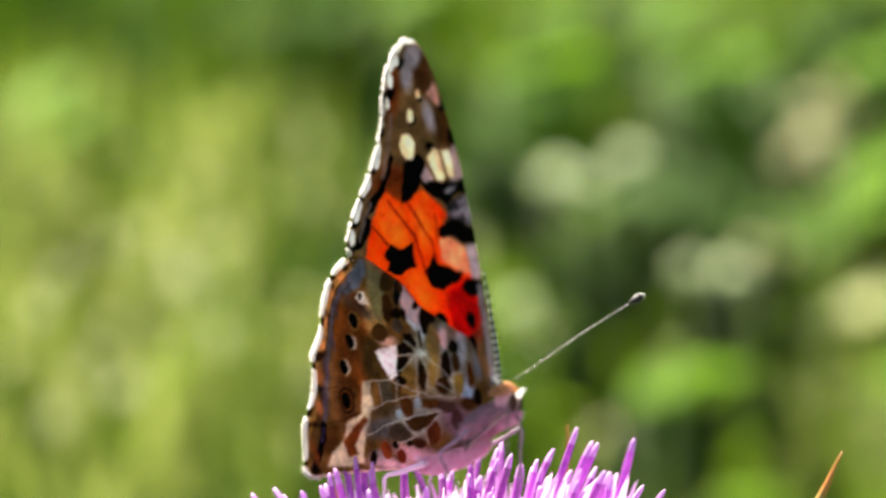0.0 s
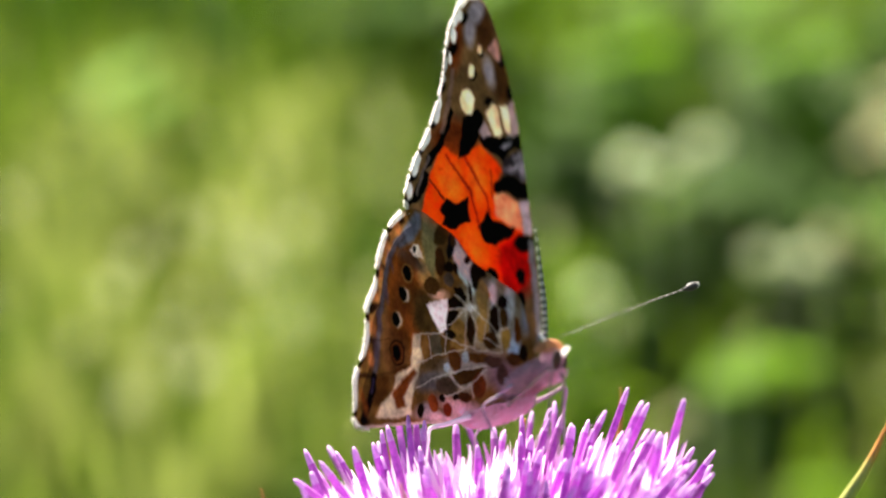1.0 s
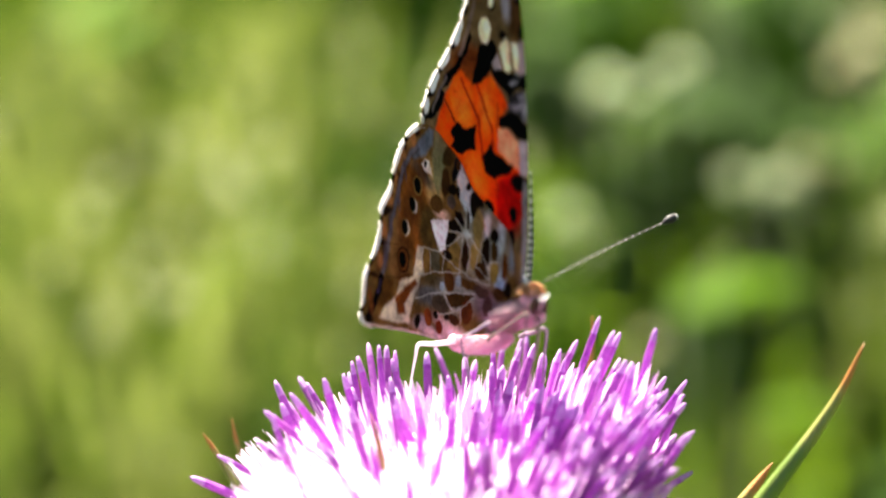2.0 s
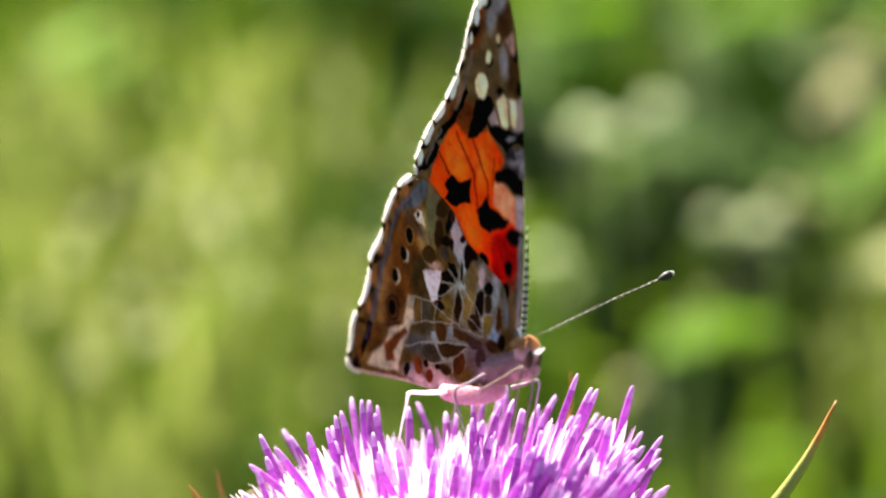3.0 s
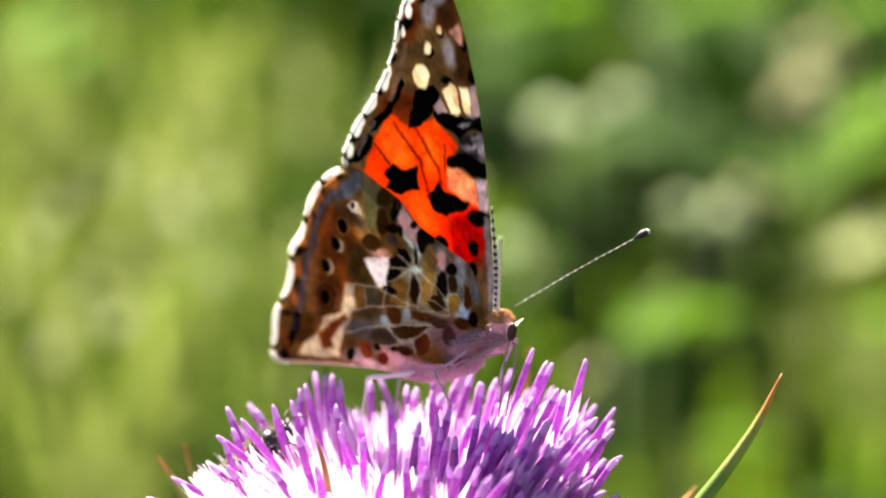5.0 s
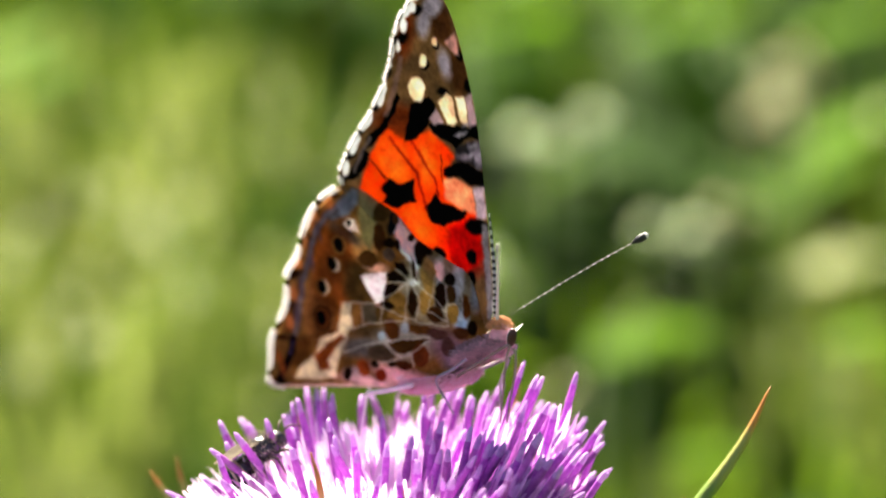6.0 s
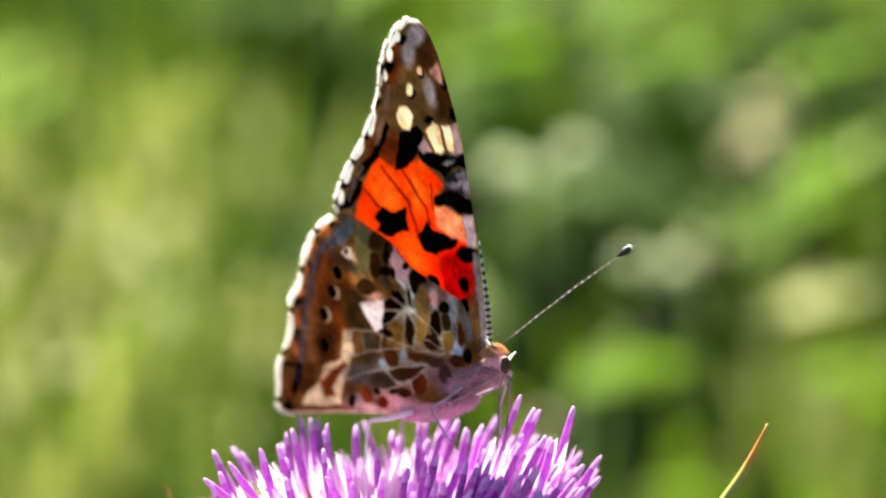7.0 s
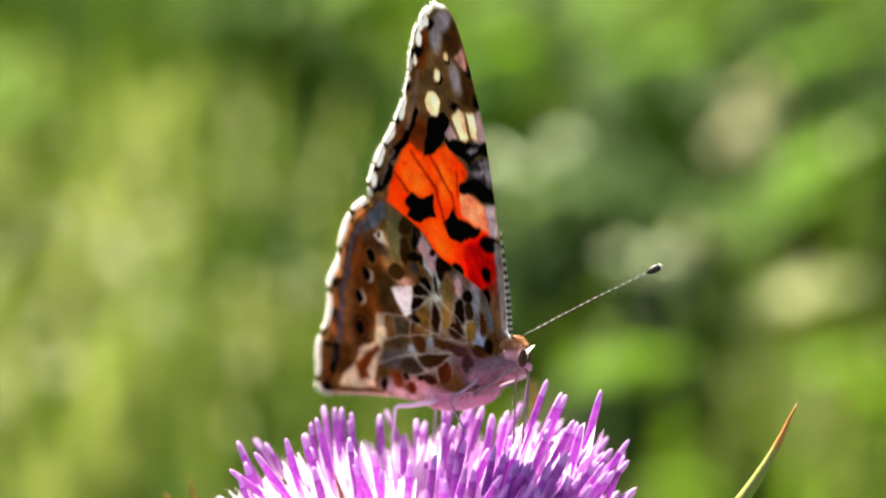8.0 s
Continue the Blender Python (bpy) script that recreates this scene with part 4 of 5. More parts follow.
    for x, z in ((-1.64, 19.06), (-2.07, 18.17), (-0.86, 17.13), (-0.25, 16.44), (-2.38, 18.15), (-1.17, 16.35)):
        p.spot(LILAC, x, z, 0.5, 0.14, 25, 0.2)
    for x, z in ((-7.55, 29.75), (-8.75, 28.18), (-9.53, 26.13), (-10.33, 23.14), (-11.58, 20.1), (-13.23, 17.8), (-14.3, 15.64), (-15.25, 13.47), (-6.62, 28.91), (-8.39, 26.4)):
        p.spot(BLACK, x, z, 0.62, 0.42, 30, 0.3)
    for x, z, rx, rz, a in FRINGE_SPOTS:
        p.spot((1.0, 0.97, 0.94), x, z, rx * 1.18, rz * 1.12, a, 0.16)


FRINGE_SPOTS = [
    (-5.37, 30.66, 1.02, 0.31, 0), (-6.73, 30.09, 0.76, 0.26, 25), (-8.12, 28.82, 0.57, 0.61, -30), (-7.18, 29.17, 0.32, 0.46, -20), (-9.33, 27.25, 0.38, 0.71, -12), (-8.32, 27.51, 0.38, 0.61, -12),
    (-9.8, 25.1, 0.38, 0.71, -8), (-9.03, 25.56, 0.22, 0.46, -8), (-10.19, 23.96, 0.38, 0.46, -15), (-10.92, 21.42, 0.44, 1.22, -13), (-12.56, 18.89, 0.51, 1.07, -26), (-13.89, 16.61, 0.44, 0.97, -22),
    (-14.91, 14.34, 0.38, 0.71, -14), (-15.52, 13.02, 0.32, 0.46, 0),
]


def paint_hind(p):
    p.spot((0.48, 0.28, 0.13), -18.6, 5.2, 4.76, 7.65, 10, 1.5)
    p.spot((0.46, 0.21, 0.06), -16.59, 4.9, 3.05, 4.84, 10, 1.2)
    p.spot((0.68, 0.46, 0.24), -13.25, 7.67, 1.5, 2.0, 15, 0.9)
    p.spot((0.24, 0.15, 0.06), -14.1, 3.62, 1.65, 2.29, 0, 1.0)
    p.patch((0.40, 0.34, 0.21), [(-13.17, 12.63), (-11.37, 11.47), (-11.41, 8.66), (-12.28, 6.73), (-13.24, 7.93), (-13.6, 9.98)], 0.5)
    p.patch((0.34, 0.33, 0.38), [(-17.71, 9.65), (-15.82, 11.22), (-14.15, 12.54), (-13.37, 12.51), (-13.59, 11.13), (-14.85, 10.01), (-16.52, 9.25)], 0.4)
    p.spot((0.30, 0.25, 0.22), -15.21, 8.24, 1.91, 0.61, -20, 0.6)
    for x, z, rx, rz, a in MARGIN_DARK:
        p.spot((0.09, 0.04, 0.018), x, z, rx, rz, a, 0.3)
    p.line((0.24, 0.10, 0.035), [(-15.47, 8.21), (-16.09, 7.08), (-16.92, 5.18), (-18.24, 2.89), (-18.63, -0.06), (-18.32, -1.47)], 1.25, 1.3, 0.75)
    p.line((0.16, 0.07, 0.03), [(-16.36, 10.42), (-17.85, 9.42), (-19.02, 7.7), (-19.95, 5.36), (-21.09, 2.86), (-21.97, 0.04), (-22.49, -1.76)], 0.35, 0.5, 0.7)
    for x, z in ((-17.0, 11.1), (-19.08, 9.53), (-20.4, 7.3), (-21.3, 5.1), (-21.9, 1.9), (-22.3, -0.9)):
        p.spot((0.60, 0.31, 0.15), x, z, 0.55, 0.8, 20, 0.5)
    p.line((0.34, 0.31, 0.37), [(-15.01, 11.24), (-17.29, 9.93), (-18.98, 8.0), (-19.9, 5.36), (-20.82, 2.94), (-21.25, 0.3), (-22.04, -2.65)], 0.26, 0.3, 0.8)
    for x, z, rx, rz, a in LUNULES:
        p.spot((0.27, 0.20, 0.24), x, z, rx * 0.7, rz * 0.8, a, 0.4)
    p.line(DARK, [(-22.78, 0.81), (-19.49, 1.12)], 0.06, 0.15, 0.35)
    p.line((0.12, 0.055, 0.025), [(-24.25, -2.49), (-21.47, -2.28), (-19, -1.72), (-16.7, -0.98)], 0.12, 0.2, 0.4)
    p.patch(CREAM_DULL, [(-15.98, 1.79), (-14.85, 1.83), (-15.02, -0.54), (-15.92, -2.37), (-16.75, -3.94), (-17.12, -5.56), (-19.84, -6.07), (-21.9, -6.05), (-20.97, -4.55), (-19.31, -3.5), (-19.01, -2.16), (-16.7, -1.09), (-16.41, 0.4)], 0.3)
    p.patch((0.30, 0.15, 0.05), [(-21.62, -2.51), (-19.96, -2.12), (-19.92, -3.47), (-20.97, -4.55), (-21.95, -5.18), (-22.36, -5.02)], 0.3)
    p.patch((0.36, 0.14, 0.045), [(-19.59, -3.81), (-17.93, -2.33), (-16.44, -1.37), (-15.91, -1.73), (-17.27, -2.99), (-17.96, -3.95), (-17.71, -4.78), (-19.07, -5.09)], 0.3)
    p.line((0.03, 0.015, 0.02), [(-21.96, -2.34), (-22.34, -3.92), (-23.64, -6.41)], 0.40, 0.2)
    p.line((0.16, 0.11, 0.20), [(-22.03, -2.57), (-22.4, -3.82)], 0.14, 0.15)
    p.spot((0.42, 0.17, 0.06), -23.4, -4.9, 0.32, 1.12, 18, 0.25)
    p.spot((0.28, 0.24, 0.23), -13.39, -2.13, 3.05, 1.02, 10, 0.7)
    p.spot((0.25, 0.17, 0.09), -12.71, -0.7, 2.54, 0.61, 8, 0.5)
    p.spot((0.52, 0.42, 0.42), -14.63, -4.98, 1.52, 0.71, 0, 0.5)
    p.spot((0.46, 0.40, 0.33), -5.27, 3.94, 3.94, 3.16, 0, 1.6)
    p.spot((0.48, 0.42, 0.38), -8.49, -1.18, 3.81, 1.63, 10, 1.2)
    p.patch((0.80, 0.82, 0.86), [(-9.85, 9.97), (-9.01, 10.32), (-7.13, 8.21), (-5.68, 7.55), (-6.56, 7.55), (-6.96, 5.54), (-7.97, 6.35), (-9.04, 7.47), (-9.48, 8.88)], 0.3)
    p.spot((0.80, 0.78, 0.78), -4.82, 5.39, 0.57, 1.53, -12, 0.35)
    p.spot((0.72, 0.70, 0.72), -2.7, 5.04, 0.64, 1.84, -10, 0.4)
    p.spot((0.45, 0.44, 0.46), -0.72, 4, 0.64, 1.53, -4, 0.5)
    p.spot((0.50, 0.54, 0.64), -2.4, 1.47, 0.89, 1.02, 0, 0.5)
    p.spot((0.82, 0.80, 0.80), -7.48, 4.49, 0.55, 0.30, 0, 0.3)
    p.spot((0.72, 0.50, 0.42), -11.71, 5.38, 1.27, 0.46, 0, 0.4)
    p.patch((0.92, 0.78, 0.80), [(-13.56, 4.43), (-12.5, 4.87), (-10.42, 5.07), (-10.63, 3.95), (-10.97, 2.33), (-11.95, 1.99), (-12.79, 3.04)], 0.22)
    p.patch((0.05, 0.022, 0.010), [(-9.57, 6.11), (-8.55, 6.18), (-7.92, 5.27), (-8.3, 4.86), (-9.32, 5.41)])
    p.patch((0.05, 0.022, 0.010), [(-10.42, 4.97), (-9.58, 5.43), (-8.62, 4.77), (-8.31, 4.44), (-9.4, 4.26), (-10.37, 4.4)])
    p.patch((0.05, 0.022, 0.010), [(-10.56, 4.06), (-9.66, 4.22), (-8.95, 4.05), (-9.67, 3.07), (-10.78, 2.46), (-10.9, 3.18)])
    p.patch((0.10, 0.045, 0.016), [(-7.71, 6.59), (-7.27, 6.33), (-7.03, 4.5), (-7.54, 5.06)])
    p.patch((0.17, 0.085, 0.03), [(-10.63, -1.53), (-9.33, -1.09), (-6.76, -0.57), (-5.81, -0.65), (-7.15, -1.52), (-8.76, -2.27), (-9.48, -2.37)])
    p.spot((0.42, 0.28, 0.33), -2.8, -1.68, 3.05, 1.53, -30, 1.2)
    # pink glow from the flower below, painted onto the wing's lower part
    p.spot((0.95, 0.66, 0.72), -6.29, -4.81, 5.71, 0.92, -8, 0.8)
    p.spot((0.78, 0.56, 0.56), -12.45, -5.41, 3.81, 0.46, 0, 0.6)
    for c, x, z, rx, rz, a in CELLS_UPPER + CELLS_MID + CELLS_LOW:
        p.spot(c, x, z, rx, rz, a, 0.18)
    for x, z, rx, rz in ((-16.02, 7.09, 0.95, 0.87), (-16.72, 5.21, 0.95, 0.76), (-18.24, 2.89, 0.89, 0.82)):
        p.spot((0.42, 0.25, 0.10), x, z, rx, rz, 0, 0.2)
    for x, z, rx, rz in ((-16.59, 5.17, 0.76, 0.66), (-18.1, 2.91, 0.7, 0.71)):
        p.spot((0.80, 0.66, 0.58), x - 0.08, z, rx * 0.8, rz * 0.9, 0, 0.2)
    p.patch((0.85, 0.72, 0.68), [(-15.39, 9.16), (-14.85, 9.74), (-14.2, 9.71), (-13.43, 8.43), (-14.68, 8.56)], 0.2)
    p.spot(DARK, -18.56, -0.05, 1.08, 1.17, 0, 0.2)
    p.spot((0.36, 0.15, 0.05), -18.56, -0.05, 0.92, 0.99, 0, 0.2)
    p.spot(DARK, -18.63, -0.06, 0.64, 0.76, 0, 0.2)
    for x, z, rx, rz in ((-16.09, 7.13, 0.64, 0.66), (-17.05, 5.27, 0.64, 0.61), (-18.44, 2.92, 0.57, 0.64), (-18.7, -0.01, 0.51, 0.61), (-14.73, 9.29, 0.22, 0.31)):
        p.spot(BLACK, x, z, rx, rz, 0, 0.15)
    for line_pts in VEINS:
        p.line((0.74, 0.68, 0.64), line_pts, 0.075, 0.15, 0.6)
    p.line((0.75, 0.58, 0.52), [(-23.94, -7.23), (-18.83, -6.52), (-12.79, -5.89), (-8.22, -5.47)], 0.22, 0.2)


CREAM_DULL = (0.78, 0.65, 0.54)
MARGIN_DARK = [
    (-17.94, 11.31, 0.89, 0.36, 40), (-18.98, 9.72, 0.89, 0.46, 40), (-19.91, 7.18, 0.51, 0.66, 20), (-21.75, 3.85, 0.95, 0.46, 20), (-22.16, 0.89, 0.7, 0.36, 0), (-23.41, -2.38, 0.89, 0.26, 0), (-23.51, -6.5, 0.76, 0.41, 0),
    (-16.34, 11.79, 0.51, 0.31, 20), (-21.03, 5.44, 0.38, 0.46, 20),
]
LUNULES = [(-18.54, 8.13, 0.32, 0.87, 15), (-19.68, 5.23, 0.44, 0.97, 18), (-20.89, 2.67, 0.38, 1.12, 8), (-21.49, -0.11, 0.44, 1.22, 12)]
CELLS_UPPER = [
    ((0.17, 0.10, 0.035), -10.87, 10.59, 1.16, 0.78, 40), ((0.16, 0.075, 0.025), -11.22, 8.26, 0.7, 1.2, 0), ((0.035, 0.03, 0.04), -9.72, 9.63, 0.46, 1.2, -10), (DARK, -10.07, 7.82, 0.7, 0.48, 0),
    (DARK, -9.17, 7.77, 0.31, 0.48, 0), ((0.22, 0.12, 0.045), -12.62, 6.12, 1.09, 0.78, 0), (DARK, -6.63, 7.08, 0.7, 1.2, 8), (DARK, -7.69, 8.51, 0.39, 0.36, -40),
    (DARK, -5.99, 7.57, 0.77, 0.36, -40), ((0.48, 0.35, 0.17), -5.82, 5.16, 0.85, 1.68, 6), (BROWN, -9.33, 10.03, 0.39, 0.48, 0), ((0.22, 0.16, 0.13), -10.14, 6.72, 0.7, 0.6, 0),
]
CELLS_MID = [
    ((0.44, 0.30, 0.12), -9.23, 2.34, 1.09, 1.08, 0), ((0.12, 0.055, 0.02), -7.62, 2.55, 0.54, 1.33, 0), ((0.48, 0.34, 0.15), -6.1, 2.8, 0.85, 1.2, -10), ((0.08, 0.035, 0.014), -4.52, 3.47, 0.7, 1.2, 0),
    ((0.18, 0.10, 0.035), -3.39, 3.72, 0.54, 0.84, 0), (DARK, -3.57, 5.03, 0.62, 0.54, 20), ((0.16, 0.075, 0.025), -5.16, 1.73, 0.93, 0.72, 0), ((0.44, 0.31, 0.12), -3.21, 1.99, 0.62, 0.96, 0),
    ((0.30, 0.12, 0.03), -1.84, 2.73, 0.43, 1.03, 0), ((0.25, 0.20, 0.14), -12.69, 1.05, 1.01, 1.03, 0), ((0.44, 0.27, 0.11), -14.4, 0.82, 0.62, 1.2, 0), (DARK, -10.52, 2.02, 0.85, 0.42, -10),
    ((0.24, 0.15, 0.055), -11.25, 1.08, 0.7, 0.84, 0), ((0.42, 0.28, 0.11), -9.63, 1.14, 0.93, 0.54, 0),
]
CELLS_LOW = [
    ((0.26, 0.12, 0.04), -10.1, -0.14, 0.93, 0.96, 0), ((0.28, 0.14, 0.05), -6.88, 0.19, 1.78, 0.42, 0), ((0.27, 0.10, 0.04), -6.71, -2.14, 0.93, 1.03, 10), ((0.20, 0.14, 0.10), -11.43, -2.54, 1.7, 0.78, 0),
    ((0.40, 0.14, 0.05), -13.62, -4.19, 0.77, 0.78, 0), ((0.33, 0.085, 0.04), -11.45, -4.57, 0.7, 0.6, 30), (DARK, -15.63, -5.02, 0.46, 0.72, -20), (DARK, -12.23, -3.67, 0.46, 0.36, 0),
    ((0.18, 0.07, 0.03), -8.58, -3.25, 1.01, 0.42, 0), ((0.20, 0.11, 0.09), -4.86, 0, 1.24, 0.48, 0), ((0.22, 0.10, 0.045), -2.35, 0.35, 0.85, 0.54, 0), (DARK, -1.17, 0.82, 0.54, 0.72, 0),
    ((0.55, 0.58, 0.64), -11.34, -0.94, 0.46, 0.42, 0), ((0.55, 0.55, 0.58), -8.55, 0.13, 0.46, 0.54, 0), (DARK, -10, -3.35, 0.54, 0.3, 0), ((0.22, 0.12, 0.11), -3.73, -1.04, 0.77, 0.84, 0),
]
VEINS = [
    [(-12.34, 2.31), (-10.06, 3.02), (-7.99, 4.38)], [(-12.02, 1.98), (-9.43, 1.32), (-6.56, 0.81), (-3.72, 0.78)], [(-7.99, 4.38), (-8.26, 2.78), (-8.54, 0.76)], [(-7.61, 4.32), (-6.79, 2.97), (-7.26, 0.93)],
    [(-7.48, 4.44), (-5.27, 3.27), (-4.02, 2.19)], [(-10.43, 4.23), (-8.24, 4.35)], [(-9.45, 5.55), (-7.99, 4.64)], [(-7.65, 6.91), (-7.73, 4.67)], [(-6.7, 5.99), (-7.09, 5.27), (-7.41, 4.55)],
    [(-4.94, 5.79), (-5.46, 3.4), (-5.98, 1.93)], [(-3.95, 4.37), (-3.89, 2.83), (-2.34, 2.92)], [(-3.89, 2.83), (-3.84, 0.87)], [(-2.7, 5.04), (-2.21, 3.46), (-2.34, 1.48)], [(-15.45, 1.7), (-13.33, 1.97), (-12.02, 1.98)],
    [(-15.83, -0.86), (-12.7, 0.09), (-10.74, 0.46), (-8.28, 0.9)], [(-16.06, -3.04), (-12.73, -1.77), (-9.46, -1.05), (-5.81, -0.44)], [(-11.66, -0.61), (-10.12, -2.2), (-9.15, -2.59)], [(-5.81, -0.76), (-7.86, -2.14), (-9.48, -2.9), (-11.9, -3.51)],
    [(-7.73, -2.13), (-7.42, -3.29)], [(-13.73, 1.76), (-13.5, -0.23)], [(-15.19, 1.57), (-14.83, -0.73)], [(-10.98, 2.12), (-11.52, 0.25)], [(-5.85, 1.95), (-3.97, 1.26)],
]



def flat(x, z):
    return 0.25 * np.sin(x * 0.25 + z * 0.15)


def hind_bulge(x, z):
    return 0.25 * np.sin(x * 0.25 + z * 0.15) - 0.07 - 0.50 * np.exp(-((z + 4.2) / 2.2) ** 2) * np.exp(-((x + 6.0) / 7.0) ** 2)


def far_hind_bulge(x, z):
    return 0.25 * np.sin(x * 0.25 + z * 0.15) + 0.13 + 0.50 * np.exp(-((z + 4.2) / 2.2) ** 2) * np.exp(-((x + 6.0) / 7.0) ** 2)


def vein(parent, pts, bulge, radius=0.014, material=None):
    """A raised vein on the outer side of a wing."""
    pp = curve_points([(x, 0, z) for x, z in pts], 12)
    pp = [Vector((q.x, float(bulge(np.array([q.x]), np.array([q.z]))[0]) - 0.004, q.z)) / 1000 for q in pp]
    v, f = tube(pp, [radius / 1000 * (1 - 0.5 * i / 11) for i in range(12)], 5)
    mesh_object("vein", v, f, material or VEIN, parent)


VEIN = mat("pale vein", (0.28, 0.23, 0.19), (0.42, 0.36, 0.31), 900, 0.6, 0.25, 0.2)
VEIN_DARK = mat("dark vein", (0.22, 0.045, 0.012), (0.36, 0.08, 0.02), 900, 0.6, 0.15, 0.2)


def fringe(parent, pts, first, last, bulge, seed, repeat=1.0, count=4200):
    """White hairs standing out along the outer edge of a wing, with gaps at the ends of the veins."""
    rnd = random.Random(seed)
    line, which = outline(pts, 2400)
    verts, faces = [], []
    for _ in range(count):
        i = rnd.randrange(2400)
        w = which[i]
        if not first < w < last or 0.5 + 0.5 * math.sin(w * repeat * 2 * math.pi) < 0.05:
            continue
        p, q = line[i], line[(i + 2) % 2400]
        along = Vector((q[0] - p[0], 0, q[1] - p[1])).normalized()
        out = Vector((along.z, 0, -along.x))
        if out.dot(Vector((p[0] + 6, 0, p[1] - 4))) < 0:
            out = -out
        y = float(bulge(np.array([p[0]]), np.array([p[1]]))[0])
        root = Vector((p[0], y + rnd.uniform(-0.04, 0.10), p[1])) - out * rnd.uniform(0.05, 0.22)
        g = (out + along * rnd.gauss(0, 0.25) + Vector((0, rnd.gauss(0, 0.25), 0))).normalized()
        u = g.orthogonal().normalized()
        v = g.cross(u)
        ln = rnd.uniform(0.22, 0.56)
        o = len(verts)
        for a in (0, 2.09, 4.19):
            verts.append((root + (u * math.cos(a) + v * math.sin(a)) * 0.035) / 1000)
        verts.append((root + g * ln) / 1000)
        faces += [(o, o + 1, o + 3), (o + 1, o + 2, o + 3), (o + 2, o, o + 3)]
    mesh_object("fringe", verts, faces, FRINGE, parent, "white fringe of fine hair")


def eyespot(parent, x, z, r, bulge):
    """A raised dark eyespot in a ring."""
    y = float(bulge(np.array([x]), np.array([z]))[0])
    for name, rr, dy, m in (("eyespot_ring", r * 1.5, 0.012, VEIN), ("eyespot", r, 0.03, CUTICLE)):
        verts = [(x / 1000, (y - dy - 0.012) / 1000, z / 1000)]
        verts += [((x + rr * math.cos(a) * 0.8) / 1000, (y - dy) / 1000, (z + rr * math.sin(a)) / 1000) for a in np.linspace(0, 2 * math.pi, 20, endpoint=False)]
        mesh_object(name, verts, [(0, 1 + (k + 1) % 20, 1 + k) for k in range(20)], m, parent)


def butterfly():
    b = thing("butterfly", "butterfly with closed orange, black and mottled brown wings on the thistle", "butterfly")
    mm = 0.001
    fore = wing("forewing", FORE, (0.12, 0.68), (0, 9.6), 1.0, 2.0, (0.36, 0.26, 0.15), paint_fore, b, "orange forewing with black bars and cream spots", flat)
    hind = wing("hindwing", HIND, (-0.74, 0.05), (0, 11.5), 0.5, 0.02, (0.34, 0.20, 0.08), paint_hind, b, "mottled brown hindwing with eyespots and pale veins", hind_bulge, tone=(0.94, 1.02, 1.02))
    far = new("forewing", fore.data)
    far.parent = b
    far.location, far.scale = (0, 0.06 * mm, 0), (1, 1, 0.998)
    wing("hindwing", HIND, (-0.74, 0.05), (0, 11.5), 0.5, 0.02, (0.34, 0.20, 0.08), paint_hind, b, "", far_hind_bulge, 280, 70, (0.94, 1.02, 1.02))
    fringe(fore, FORE, 0.2, 9.4, flat, 1)
    fringe(hind, HIND, 0.2, 11.6, hind_bulge, 2, 0.5)
    for pts in VEINS:
        vein(hind, pts, hind_bulge)
    for pts in ([(-12.36, 15.3), (-10.32, 13.54)], [(-10.27, 17.45), (-7.07, 14.17), (-5.84, 11.23)], [(-7.86, 17.15), (-5.25, 13.84), (-4.76, 12.57)], [(-4.49, 16.04), (-4.32, 13.78)]):
        vein(fore, pts, flat, 0.009, VEIN_DARK)
    # the checkered front edge of the forewing
    path = curve_points([(x * mm, 0.55 * mm, z * mm) for x, z in ((0.86, 1.81), (0.93, 4.47), (0.75, 7.49), (0.4, 11.24))], 90)
    v, f = tube(path, [0.22 * mm * (1 - 0.7 * max(0, i - 40) / 50) for i in range(90)], 8)
    checks = [(0.60, 0.57, 0.56) if (i // 3) % 2 else (0.02, 0.018, 0.02) for i in range(90) for _ in range(8)]
    mesh_object("wing_edge", v, f, PIGMENT, fore, "black and white checkered front edge", pigment=np.array(checks))
    # body
    blob("thorax", FUR_MAUVE, b, (-0.96 * mm, 0.3 * mm, -1.38 * mm), (3.9 * mm, 1.1 * mm, 1.02 * mm), -24, "furry pinkish brown thorax", 0.08)
    blob("abdomen", FUR_BOUNCE, b, (-5.17 * mm, 0.05 * mm, -3.92 * mm), (4.6 * mm, 0.42 * mm, 1.15 * mm), -8, "pale slender abdomen", 0.1)
    fur("back_fur", FUR_GREY, b, (-0.96 * mm, 0.3 * mm, -1.17 * mm), (3.6 * mm, 1.16 * mm, 1.0 * mm), 1100, 0.42 * mm, -24, (-0.9, 0, 0.2), 0.00003, lambda d: d.z > 0.12)
    fur("breast_fur", FUR_MAUVE, b, (-0.96 * mm, 0.3 * mm, -1.43 * mm), (3.9 * mm, 1.1 * mm, 1.02 * mm), 4200, 0.34 * mm, -24, (-1.1, 0, -0.1), 0.000026, lambda d: d.z < 0.6)
    # the belly's pink glow comes from the fur colour
    fur("belly_fur", FUR_BOUNCE, b, (-4.6 * mm, -0.35 * mm, -3.95 * mm), (4.7 * mm, 0.8 * mm, 1.1 * mm), 3600, 0.5 * mm, -17, (-1.1, 0, -0.2), 0.000028, lambda d: d.z < 0.25)
    head = blob("head", FUR_MAUVE, b, (1.61 * mm, 0.5 * mm, 0.43 * mm), (1.1 * mm, 1.0 * mm, 1.0 * mm), -20, "small furry pinkish head, orange-brown on top", 0.1)
